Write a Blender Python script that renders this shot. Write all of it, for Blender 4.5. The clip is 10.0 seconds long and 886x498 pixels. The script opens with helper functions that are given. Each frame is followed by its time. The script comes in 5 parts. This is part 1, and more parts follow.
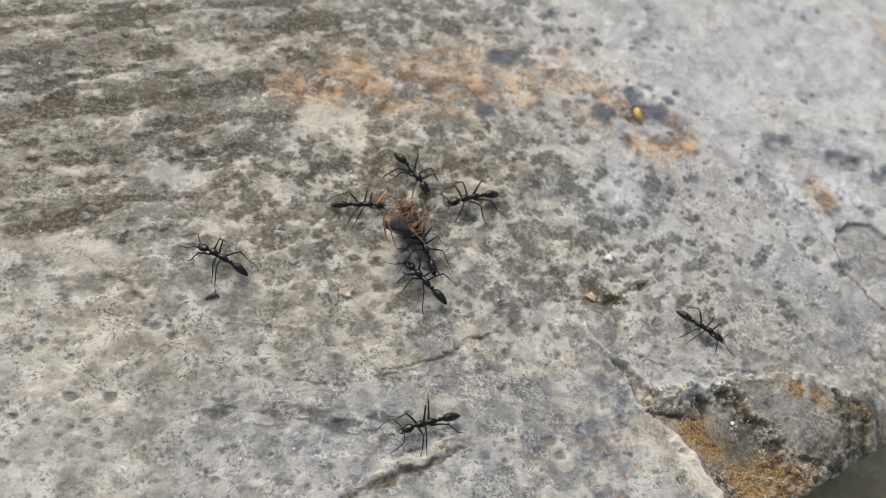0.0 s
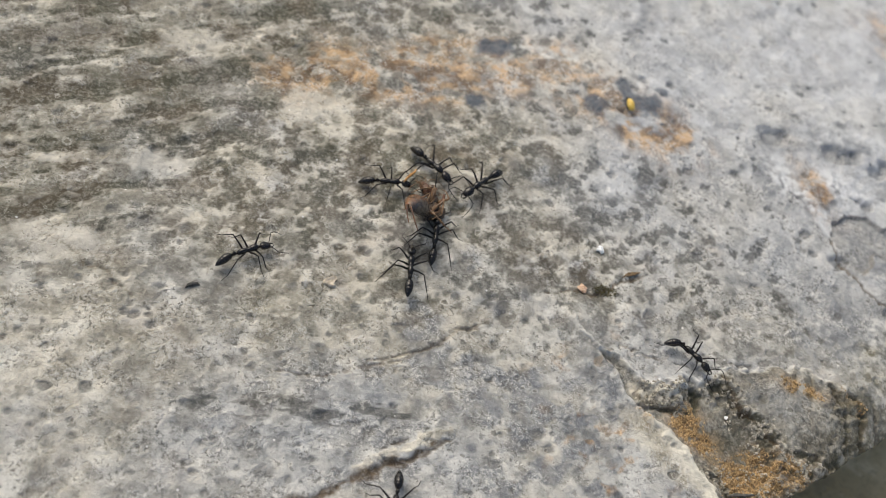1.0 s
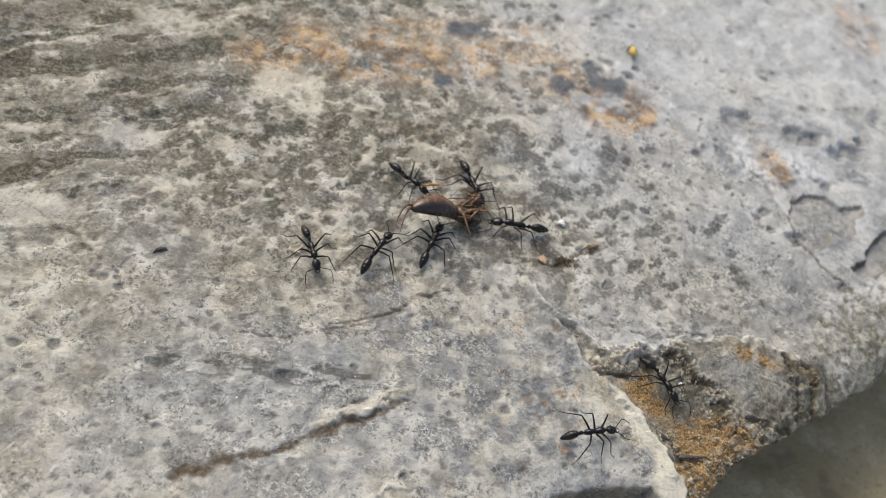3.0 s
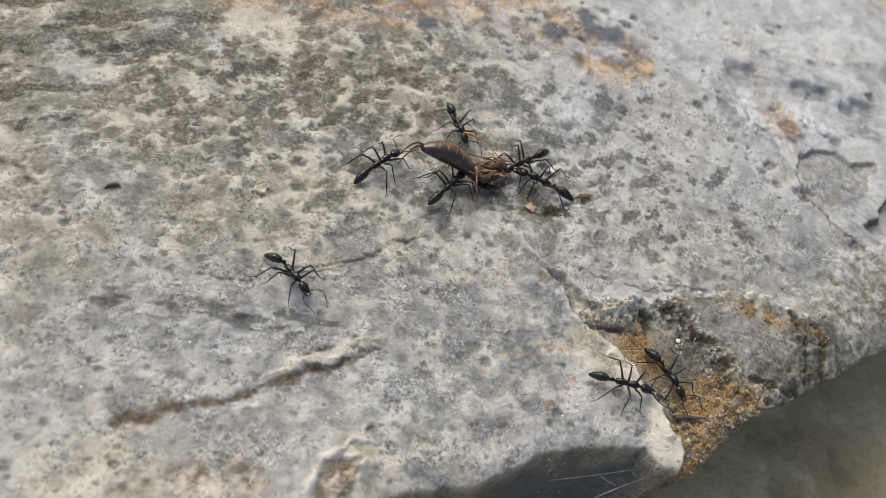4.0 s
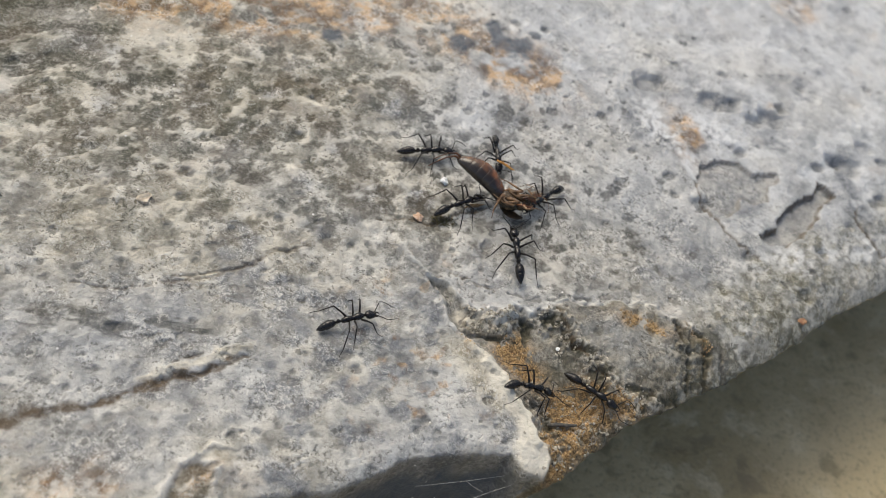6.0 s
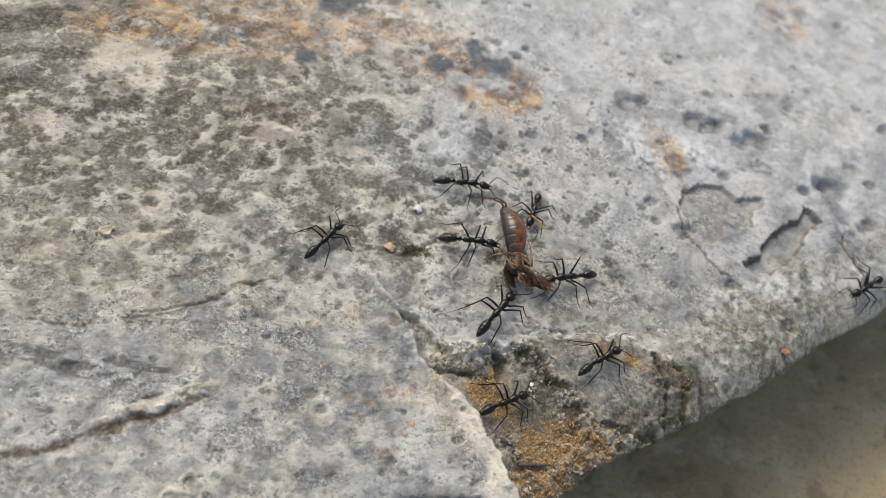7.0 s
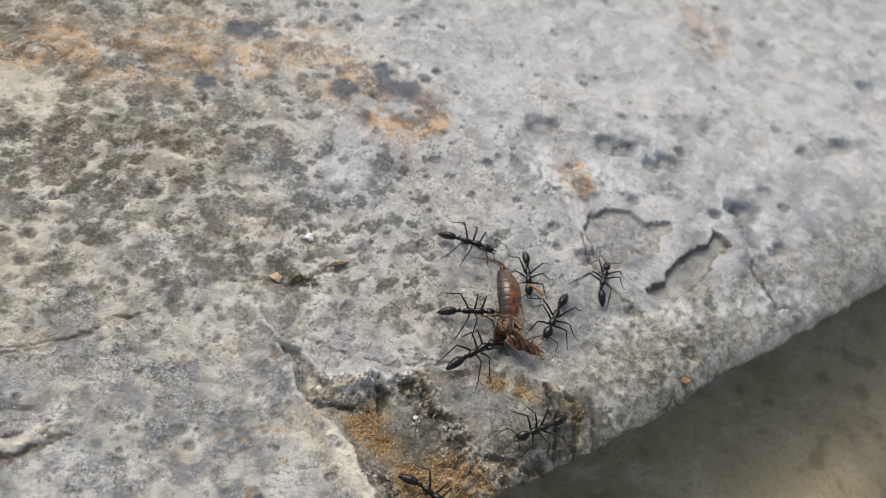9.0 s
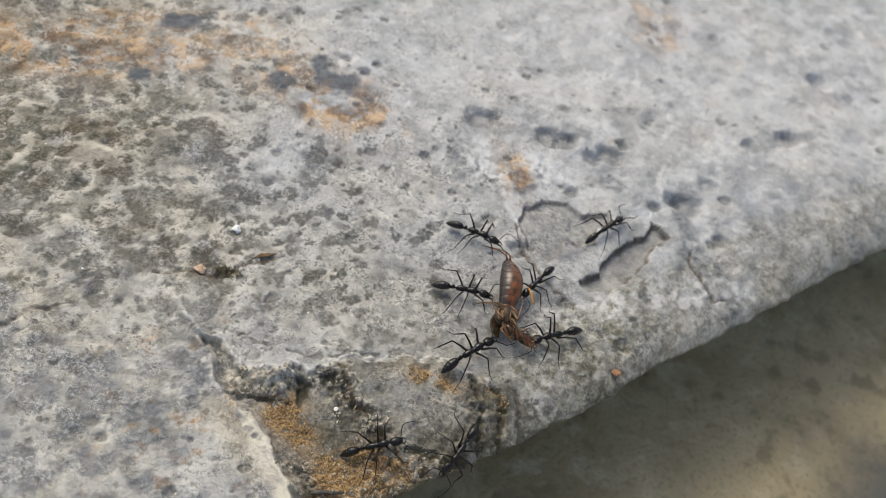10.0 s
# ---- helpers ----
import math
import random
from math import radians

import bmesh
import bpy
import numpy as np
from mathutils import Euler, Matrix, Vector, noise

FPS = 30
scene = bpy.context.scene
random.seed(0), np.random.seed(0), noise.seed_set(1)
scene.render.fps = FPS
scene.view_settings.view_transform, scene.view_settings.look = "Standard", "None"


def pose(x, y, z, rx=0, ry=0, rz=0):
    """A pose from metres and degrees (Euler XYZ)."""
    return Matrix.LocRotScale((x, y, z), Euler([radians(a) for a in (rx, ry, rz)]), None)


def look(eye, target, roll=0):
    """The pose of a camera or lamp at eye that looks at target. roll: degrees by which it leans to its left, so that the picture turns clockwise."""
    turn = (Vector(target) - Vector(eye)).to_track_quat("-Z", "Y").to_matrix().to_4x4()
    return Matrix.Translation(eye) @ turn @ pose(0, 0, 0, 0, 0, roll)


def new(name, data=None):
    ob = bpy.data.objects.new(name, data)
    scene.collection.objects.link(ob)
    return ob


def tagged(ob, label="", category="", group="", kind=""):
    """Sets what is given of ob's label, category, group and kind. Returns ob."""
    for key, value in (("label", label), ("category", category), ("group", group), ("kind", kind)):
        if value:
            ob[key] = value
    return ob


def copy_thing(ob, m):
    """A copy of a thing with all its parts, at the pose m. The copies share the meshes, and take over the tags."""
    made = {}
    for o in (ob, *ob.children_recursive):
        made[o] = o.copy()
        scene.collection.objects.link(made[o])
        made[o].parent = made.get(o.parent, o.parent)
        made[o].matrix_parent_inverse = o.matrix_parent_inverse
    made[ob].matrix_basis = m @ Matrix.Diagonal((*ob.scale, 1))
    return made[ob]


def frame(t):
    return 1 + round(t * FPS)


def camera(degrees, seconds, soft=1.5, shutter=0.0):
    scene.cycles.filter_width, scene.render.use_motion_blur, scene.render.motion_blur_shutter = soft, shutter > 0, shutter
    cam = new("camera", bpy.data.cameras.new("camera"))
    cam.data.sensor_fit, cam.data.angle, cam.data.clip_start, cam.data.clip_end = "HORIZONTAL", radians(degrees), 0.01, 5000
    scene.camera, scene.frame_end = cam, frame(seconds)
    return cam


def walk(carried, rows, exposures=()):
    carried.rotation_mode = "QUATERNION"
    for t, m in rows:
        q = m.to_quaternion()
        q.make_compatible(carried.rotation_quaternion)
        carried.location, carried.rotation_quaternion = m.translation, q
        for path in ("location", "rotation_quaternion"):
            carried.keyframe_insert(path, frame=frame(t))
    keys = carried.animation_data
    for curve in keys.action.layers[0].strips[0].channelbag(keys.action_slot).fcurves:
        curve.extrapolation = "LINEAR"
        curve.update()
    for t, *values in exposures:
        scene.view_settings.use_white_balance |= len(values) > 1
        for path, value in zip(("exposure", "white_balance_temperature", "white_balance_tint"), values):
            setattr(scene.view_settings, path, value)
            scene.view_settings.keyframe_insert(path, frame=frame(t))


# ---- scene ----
# ---- camera: a telephone held a hand's width over the rock ----
cam = camera(50.9, 10.0, soft=0.4)
METRES, EYE, TILT, LEAN, TURN = 0.08, 0.10252, -53.97, -13.54, 0.0
ROWS = [
    (0.0, 0.0, 0.0, 0.0, 0.0, 0.0, 0.0),
    (0.5, -0.0004, -0.0082, -0.0054, 0.11, 0.14, -0.08),
    (1.0, 0.0191, 0.0354, -0.0302, -0.09, 0.47, -0.2),
    (1.5, 0.0187, -0.0015, -0.0466, -0.26, 0.55, -0.31),
    (2.0, 0.0465, -0.0081, -0.0606, -0.21, 0.51, -0.35),
    (2.2, 0.0643, -0.0119, -0.0524, -0.05, 0.58, -0.28),
    (3.3, 0.0710, 0.0044, -0.1231, -0.28, 1.27, -0.52),
    (3.5, 0.0477, 0.0331, -0.1504, -0.21, 1.68, -0.61),
    (4.0, 0.1228, 0.1099, -0.1936, 0.11, 1.43, -0.8),
    (4.5, 0.1799, 0.1088, -0.1831, 0.09, 1.4, -0.88),
    (5.0, 0.2404, 0.0896, -0.1966, 0.46, 1.67, -0.98),
    (5.5, 0.2839, 0.0808, -0.1929, 0.48, 1.81, -1.01),
    (5.7, 0.3018, 0.0818, -0.1910, 0.48, 1.79, -1.02),
    (6.8, 0.3584, 0.1149, -0.1440, 0.85, 1.65, -1.01),
    (7.0, 0.3717, 0.1256, -0.1285, 0.79, 1.6, -1.04),
    (7.5, 0.39, 0.142, -0.1199, 0.78, 1.7, -0.96),
    (8.0, 0.4407, 0.1513, -0.098, 0.86, 1.69, -0.92),
    (8.5, 0.5031, 0.1586, -0.0827, 0.82, 1.89, -0.83),
    (9.0, 0.5521, 0.1506, -0.0896, 0.79, 2.07, -0.76),
    (9.5, 0.6105, 0.1415, -0.0787, 0.91, 2.0, -0.73),
    (10.0, 0.6763, 0.1589, -0.1018, 0.91, 2.07, -0.71),
]
walk(cam, [(t, pose(0, 0, EYE, TILT, LEAN, TURN) @ pose(METRES * x, METRES * y, METRES * z, 90 + pitch, roll, yaw)) for t, x, y, z, yaw, pitch, roll in ROWS],
     exposures=[(0.0, 0.15, 6900, 4), (5.0, 0.18, 6900, 4), (7.5, 0.15, 6900, 4), (10.0, 0.1, 6900, 4)])
cam.data.dof.use_dof, cam.data.dof.focus_distance, cam.data.dof.aperture_fstop = True, 0.116, 30.0

# ---- daylight under a bright overcast sky ----
world = bpy.data.worlds.new("overcast_sky")
world.use_nodes = True
scene.world = world
sky = world.node_tree.nodes.new("ShaderNodeTexSky")
sky.sky_type, sky.sun_disc = "NISHITA", False
sky.sun_elevation, sky.sun_rotation = radians(52), radians(-35)
sky.air_density, sky.dust_density, sky.ozone_density = 0.7, 4.0, 1.0
back = world.node_tree.nodes["Background"]
back.inputs["Strength"].default_value = 0.155
world.node_tree.links.new(sky.outputs[0], back.inputs["Color"])
sun = new("sun", bpy.data.lights.new("sun", "SUN"))
sun.data.energy, sun.data.angle, sun.data.color = 0.9, radians(40), (1.0, 0.96, 0.9)
sun.matrix_basis = look((-0.45, 0.64, 1.0), (0, 0, 0))

# ---- materials ----
MM = 0.001


class Nodes:
    """A small builder for node materials, in millimetres."""

    def __init__(self, name):
        self.mat = bpy.data.materials.new(name)
        self.mat.use_nodes = True
        self.tree = self.mat.node_tree
        self.out = self.tree.nodes["Principled BSDF"]
        scale = self.add("ShaderNodeVectorMath", operation="SCALE")
        scale.inputs["Scale"].default_value = 1000
        self.link(self.add("ShaderNodeTexCoord").outputs["Object"], scale.inputs[0])
        self.mm = scale.outputs[0]

    def add(self, kind, **props):
        n = self.tree.nodes.new(kind)
        if "operation" in props:
            n.operation = props["operation"]
        return n

    def link(self, a, b):
        if isinstance(a, (int, float)):
            b.default_value = a
        elif isinstance(a, tuple):
            b.default_value = (*a, 1.0)[:len(b.default_value)]
        else:
            self.tree.links.new(a, b)

    def noise(self, size, detail=3.0, rough=0.55, stretch=None):
        """Noise whose features are about size millimetres wide."""
        n = self.add("ShaderNodeTexNoise")
        n.inputs["Scale"].default_value, n.inputs["Detail"].default_value, n.inputs["Roughness"].default_value = 1.0 / size, detail, rough
        co = self.mm
        if stretch:
            m = self.add("ShaderNodeMapping")
            m.inputs["Rotation"].default_value = (0, 0, radians(stretch[0]))
            m.inputs["Scale"].default_value = (1 / stretch[1], 1, 1)
            self.link(co, m.inputs[0])
            co = m.outputs[0]
        self.link(co, n.inputs["Vector"])
        return n.outputs[0]

    def cells(self, size):
        n = self.add("ShaderNodeTexVoronoi")
        n.inputs["Scale"].default_value = 1.0 / size
        self.link(self.mm, n.inputs["Vector"])
        return n.outputs["Distance"]

    def attr(self, name):
        n = self.add("ShaderNodeAttribute")
        n.attribute_name = name
        return n.outputs["Fac"]

    def ramp(self, fac, a, b, lo=0.0, hi=1.0):
        n = self.add("ShaderNodeMapRange")
        n.interpolation_type = "SMOOTHSTEP"
        self.link(fac, n.inputs["Value"])
        for key, v in (("From Min", a), ("From Max", b), ("To Min", lo), ("To Max", hi)):
            n.inputs[key].default_value = v
        return n.outputs[0]

    def mul(self, a, b, op="MULTIPLY"):
        n = self.add("ShaderNodeMath", operation=op)
        n.use_clamp = op == "MULTIPLY"
        self.link(a, n.inputs[0])
        self.link(b, n.inputs[1])
        return n.outputs[0]

    def mix(self, fac, a, b, kind="MIX"):
        n = self.add("ShaderNodeMix")
        n.data_type, n.blend_type = "RGBA", kind
        self.link(fac, n.inputs[0])
        self.link(a, n.inputs[6])
        self.link(b, n.inputs[7])
        return n.outputs[2]

    def bump(self, height, depth, strength=1.0, below=None):
        n = self.add("ShaderNodeBump")
        n.inputs["Strength"].default_value, n.inputs["Distance"].default_value = strength, depth * MM
        self.link(height, n.inputs["Height"])
        if below is not None:
            self.link(below, n.inputs["Normal"])
        return n.outputs[0]

    def done(self, color, rough, normal=None, specular=0.5):
        self.link(color, self.out.inputs["Base Color"])
        self.link(rough, self.out.inputs["Roughness"])
        self.out.inputs["Specular IOR Level"].default_value = specular
        if normal is not None:
            self.link(normal, self.out.inputs["Normal"])
        return self.mat


def rock_material():
    n = Nodes("weathered_limestone")
    warp = n.add("ShaderNodeTexNoise")
    warp.inputs["Scale"].default_value, warp.inputs["Detail"].default_value = 0.9, 2.0
    n.link(n.mm, warp.inputs["Vector"])
    shift = n.add("ShaderNodeVectorMath", operation="MULTIPLY_ADD")
    n.link(warp.outputs["Color"], shift.inputs[0])
    shift.inputs[1].default_value = (0.9, 0.9, 0.9)
    n.link(n.mm, shift.inputs[2])
    plain, n.mm = n.mm, shift.outputs[0]
    broad, blot, cloud = n.noise(10, 4), n.noise(3.6, 4, 0.55), n.noise(1.7, 3, 0.5)
    speck, grain, dust, tint = n.noise(1.1, 4, 0.6), n.noise(0.5, 4, 0.62), n.noise(0.2, 2, 0.6), n.noise(6, 3, 0.5)
    warm, spotty = n.attr("warm"), n.attr("spotty")
    coarse = n.mul(n.ramp(n.noise(4.5, 3), 0.43, 0.6, 0.2, 1), n.ramp(spotty, 0.02, 0.5, 0.3, 1))
    # the bare stone: soft clouds of grey, cream and a bluish slate
    c = n.mix(n.ramp(warm, 0, 1), (0.49, 0.498, 0.5), (0.6, 0.555, 0.46))
    c = n.mix(n.ramp(broad, 0.46, 0.62, 0, 0.55), c, n.mix(warm, (0.3, 0.312, 0.325), (0.33, 0.3, 0.235)))
    c = n.mix(n.ramp(blot, 0.5, 0.62, 0, 0.7), c, n.mix(warm, (0.61, 0.622, 0.628), (0.72, 0.68, 0.58)))
    c = n.mix(n.ramp(blot, 0.47, 0.36, 0, 0.5), c, n.mix(warm, (0.235, 0.245, 0.26), (0.25, 0.225, 0.165)))
    c = n.mix(n.ramp(cloud, 0.54, 0.66, 0, 0.4), c, n.mix(warm, (0.28, 0.287, 0.295), (0.29, 0.26, 0.195)))
    c = n.mix(n.ramp(tint, 0.56, 0.68, 0, 0.35), c, n.mix(n.ramp(broad, 0.4, 0.6), (0.5, 0.43, 0.36), (0.36, 0.385, 0.43)))
    c = n.mix(n.mul(n.attr("slate"), n.ramp(cloud, 0.32, 0.6, 0.55, 0.95)), c, n.mix(n.ramp(speck, 0.38, 0.62), (0.15, 0.16, 0.175), (0.275, 0.282, 0.29)))
    c = n.mix(n.mul(n.attr("rust"), n.ramp(cloud, 0.36, 0.54, 0.35, 1)), c, n.mix(n.ramp(blot, 0.42, 0.58), (0.19, 0.112, 0.056), (0.6, 0.395, 0.21)))
    # grains of the stone, where it is rough
    c = n.mix(n.mul(n.ramp(grain, 0.54, 0.62, 0, 0.75), coarse), c, (0.68, 0.66, 0.61))
    c = n.mix(n.mul(n.ramp(grain, 0.46, 0.38, 0, 0.8), coarse), c, (0.11, 0.103, 0.085))
    c = n.mix(n.mul(n.ramp(dust, 0.56, 0.63, 0, 0.55), coarse), c, (0.76, 0.745, 0.71))
    # the broken corner, its weathered verge, sand and pale crust
    c = n.mix(n.mul(n.attr("chip"), 0.92), c, n.mix(n.mul(n.ramp(blot, 0.4, 0.6), n.ramp(cloud, 0.36, 0.6, 0.35, 1)), n.mix(n.ramp(grain, 0.4, 0.6), (0.045, 0.038, 0.024), (0.15, 0.132, 0.09)), n.mix(n.ramp(grain, 0.38, 0.62), (0.15, 0.142, 0.12), (0.37, 0.355, 0.31))))
    c = n.mix(n.mul(n.attr("verge"), n.ramp(blot, 0.4, 0.64, 0.95, 0.45)), c, n.mix(n.ramp(speck, 0.4, 0.6), (0.145, 0.133, 0.09), n.mix(n.ramp(grain, 0.38, 0.62), (0.27, 0.252, 0.19), (0.5, 0.475, 0.39))))
    c = n.mix(n.mul(n.attr("sand"), n.ramp(grain, 0.36, 0.5, 0.35, 1)), c, n.mix(n.ramp(dust, 0.35, 0.65), (0.2, 0.11, 0.038), (0.58, 0.385, 0.18)))
    c = n.mix(n.mul(n.attr("pale"), n.ramp(speck, 0.34, 0.52, 0.45, 1)), c, n.mix(warm, (0.7, 0.705, 0.705), (0.73, 0.685, 0.585)))
    # dark lichen, also used as painted shade in recesses and below the lip
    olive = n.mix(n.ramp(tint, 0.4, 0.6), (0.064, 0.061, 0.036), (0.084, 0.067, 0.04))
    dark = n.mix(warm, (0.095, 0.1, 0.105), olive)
    c = n.mix(n.mul(n.attr("lichen_and_shade"), n.ramp(grain, 0.4, 0.68, 1, 0.72)), c, dark)
    # single round pores, some with a pale rim
    n.mm = plain
    for size, share, rim in ((0.8, 0.6, 0.3), (1.6, 0.86, 0.45)):
        v = n.add("ShaderNodeTexVoronoi")
        v.inputs["Scale"].default_value = 1.0 / size
        n.link(shift.outputs[0], v.inputs["Vector"])
        pick = n.add("ShaderNodeSeparateColor")
        n.link(v.outputs["Color"], pick.inputs[0])
        some, ringed = n.mul(n.ramp(pick.outputs[0], share, share + 0.02), n.ramp(spotty, 0.08, 0.35)), n.ramp(pick.outputs[1], 0.6, 0.65)
        r = n.mul(n.mul(v.outputs["Distance"], n.ramp(pick.outputs[2], 0, 1, 0.75, 1.7)), n.ramp(dust, 0.3, 0.7, -0.07, 0.07), "ADD")
        c = n.mix(n.mul(n.mul(some, n.mul(n.ramp(r, 0.38, 0.3), n.ramp(r, 0.18, 0.25))), n.mul(ringed, rim)), c, (0.66, 0.635, 0.57))
        c = n.mix(n.mul(some, n.ramp(r, 0.26, 0.14, 0, 0.6)), c, n.mix(warm, (0.15, 0.152, 0.155), (0.14, 0.122, 0.085)))
    # dark blue stains, and painted shade on the slab's left side
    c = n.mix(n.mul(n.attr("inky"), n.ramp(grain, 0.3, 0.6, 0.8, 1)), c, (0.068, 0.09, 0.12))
    c = n.mix(n.mul(n.attr("crack"), n.ramp(grain, 0.4, 0.75, 1, 0.7)), c, (0.1, 0.066, 0.034))
    # tiny near-white crystal flecks that also serve as painted glints
    c = n.mix(n.ramp(n.cells(3.4), 0.05, 0.03, 0, 0.8), c, (0.85, 0.84, 0.81))
    normal = n.bump(dust, 0.12, 0.8, n.bump(grain, 0.3, 0.85, n.bump(speck, 0.35, 0.6, n.bump(cloud, 0.35, 0.5))))
    gloss = n.mix(warm, n.ramp(blot, 0.35, 0.65, 0.52, 0.36), n.ramp(blot, 0.35, 0.65, 0.75, 0.6))
    return n.done(c, gloss, normal, 0.4)


def low_ground_material():
    n = Nodes("damp_mossy_concrete")
    broad, blot, grain = n.noise(26, 4), n.noise(6, 4), n.noise(0.9, 3)
    c = n.mix(n.ramp(broad, 0.38, 0.62), (0.47, 0.36, 0.185), (0.66, 0.53, 0.3))
    c = n.mix(n.ramp(blot, 0.52, 0.7, 0, 0.7), c, (0.78, 0.66, 0.42))
    c = n.mix(n.ramp(blot, 0.46, 0.34, 0, 0.6), c, (0.27, 0.21, 0.115))
    c = n.mix(n.ramp(grain, 0.5, 0.3, 0, 0.5), c, (0.32, 0.25, 0.14))
    # dark blue-grey patch, spread wide to tone down the ground's bright right end
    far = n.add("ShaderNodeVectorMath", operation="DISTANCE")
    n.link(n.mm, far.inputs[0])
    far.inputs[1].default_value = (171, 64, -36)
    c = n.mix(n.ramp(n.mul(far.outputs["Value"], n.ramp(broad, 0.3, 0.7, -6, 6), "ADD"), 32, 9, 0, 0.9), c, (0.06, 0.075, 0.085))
    return n.done(c, 0.6, n.bump(blot, 1.2, 0.6, n.bump(grain, 0.4, 0.6)))


def shell_material(name, dark, light, rough, size=0.5, specular=0.5):
    """Hard insect skin: two tones, fine ripples and a soft sheen."""
    n = Nodes(name)
    fine = n.noise(size * 0.2, 2)
    c = n.mix(n.ramp(n.noise(size, 3), 0.35, 0.65), dark, light)
    return n.done(c, n.ramp(fine, 0.3, 0.7, rough - 0.06, rough + 0.1), n.bump(fine, 0.01, 0.35), specular)


def grain_material(name, dark, light):
    """Loose mineral grains, each of its own tone."""
    n = Nodes(name)
    c = n.mix(n.add("ShaderNodeNewGeometry").outputs["Random Per Island"], dark, light)
    return n.done(n.mix(n.ramp(n.noise(0.12, 2), 0.4, 0.7, 0, 0.4), c, light), 0.7, n.bump(n.noise(0.1, 2), 0.03, 0.6))


def belly_material():
    """The abdomen's skin: dark along one flank, red-brown along the other."""
    n = Nodes("two_toned_abdomen")
    split = n.add("ShaderNodeSeparateXYZ")
    n.link(n.mm, split.inputs[0])
    fine = n.noise(0.12, 2)
    flank = n.ramp(n.mul(split.outputs[1], n.noise(2.2, 3), "ADD"), -0.15, 1.0)
    ruddy = n.mix(n.ramp(n.mul(split.outputs[0], n.noise(1.6, 3), "ADD"), -7.5, -1.0), (0.19, 0.092, 0.04), (0.27, 0.085, 0.022))
    c = n.mix(flank, (0.036, 0.025, 0.019), n.mix(n.ramp(n.noise(1.1, 3), 0.35, 0.65), (0.075, 0.035, 0.015), ruddy))
    return n.done(c, n.ramp(fine, 0.3, 0.7, 0.16, 0.3), n.bump(fine, 0.012, 0.4), 0.7)


ROCK, LOW = rock_material(), low_ground_material()
BLACK = shell_material("glossy_black_shell", (0.005, 0.0042, 0.0036), (0.013, 0.01, 0.008), 0.2, 0.5, 0.5)
LIMB = shell_material("dark_brown_limb", (0.007, 0.006, 0.005), (0.016, 0.012, 0.009), 0.35, 0.5, 0.35)
EYE_BLACK = shell_material("eye_black", (0.006, 0.006, 0.007), (0.012, 0.012, 0.012), 0.2)
BROWN = belly_material()
BRASS = shell_material("pale_brown_shell", (0.12, 0.065, 0.03), (0.25, 0.15, 0.075), 0.4, 0.8)
AMBER = shell_material("amber_limb", (0.1, 0.055, 0.025), (0.27, 0.15, 0.07), 0.4, 0.8)
RUSSET = shell_material("russet_shell", (0.06, 0.024, 0.011), (0.16, 0.062, 0.024), 0.3, 0.9)
UMBER = shell_material("dark_umber_shell", (0.022, 0.017, 0.009), (0.085, 0.05, 0.022), 0.22, 1.1)
WING = shell_material("crumpled_brown_wing", (0.026, 0.017, 0.009), (0.08, 0.048, 0.021), 0.35, 0.7)
ORANGE = shell_material("orange_leg_piece", (0.42, 0.19, 0.04), (0.55, 0.28, 0.07), 0.4, 0.8)
YELLOW = shell_material("yellow_wing_case", (0.62, 0.4, 0.06), (0.75, 0.55, 0.14), 0.4)
STRAW = shell_material("dry_plant_fibre", (0.14, 0.085, 0.04), (0.3, 0.2, 0.1), 0.8, 0.4)
MOSS = shell_material("olive_moss", (0.06, 0.055, 0.025), (0.14, 0.115, 0.05), 0.9, 0.3)
QUARTZ = shell_material("white_quartz", (0.88, 0.88, 0.86), (0.95, 0.95, 0.93), 0.3, 0.3)
SILK = shell_material("pale_silk", (0.6, 0.6, 0.58), (0.75, 0.75, 0.72), 0.5, 0.5)
HUSK = shell_material("pale_husk", (0.46, 0.38, 0.28), (0.66, 0.58, 0.46), 0.5, 0.5)
OCHRE = grain_material("ochre_grain", (0.13, 0.07, 0.025), (0.62, 0.43, 0.21))
CHALK = grain_material("chalky_crumb", (0.14, 0.12, 0.085), (0.62, 0.57, 0.47))
TERRACOTTA = shell_material("orange_crumb", (0.28, 0.14, 0.075), (0.42, 0.24, 0.13), 0.85, 0.5)
SLATE = shell_material("dark_chip", (0.055, 0.05, 0.042), (0.14, 0.13, 0.115), 0.75, 0.5)
PEACH = shell_material("peach_crumb", (0.5, 0.3, 0.18), (0.72, 0.52, 0.38), 0.8, 0.25)

# ---- the rock: relief, stains and painted shade, in millimetres ----
rng = np.random.default_rng(7)


def lattice(x, y, size, seed):
    """Gradient noise of about -1 to 1 with features of the given size."""
    g = np.random.default_rng(seed).uniform(0, 2 * np.pi, (64, 64))
    east, north = np.cos(g), np.sin(g)
    a = 0.7 + 1.9 * seed
    u, v = (x * math.cos(a) - y * math.sin(a)) / size + 0.37 * seed, (x * math.sin(a) + y * math.cos(a)) / size
    i, j = np.floor(u).astype(int), np.floor(v).astype(int)
    f, h = u - i, v - j
    sf, sh = f * f * f * (f * (f * 6 - 15) + 10), h * h * h * (h * (h * 6 - 15) + 10)

    def corner(a, b):
        p, q = (i + a) % 64, (j + b) % 64
        return east[p, q] * (f - a) + north[p, q] * (h - b)

    low = corner(0, 0) * (1 - sf) + corner(1, 0) * sf
    high = corner(0, 1) * (1 - sf) + corner(1, 1) * sf
    return (low * (1 - sh) + high * sh) * 1.5


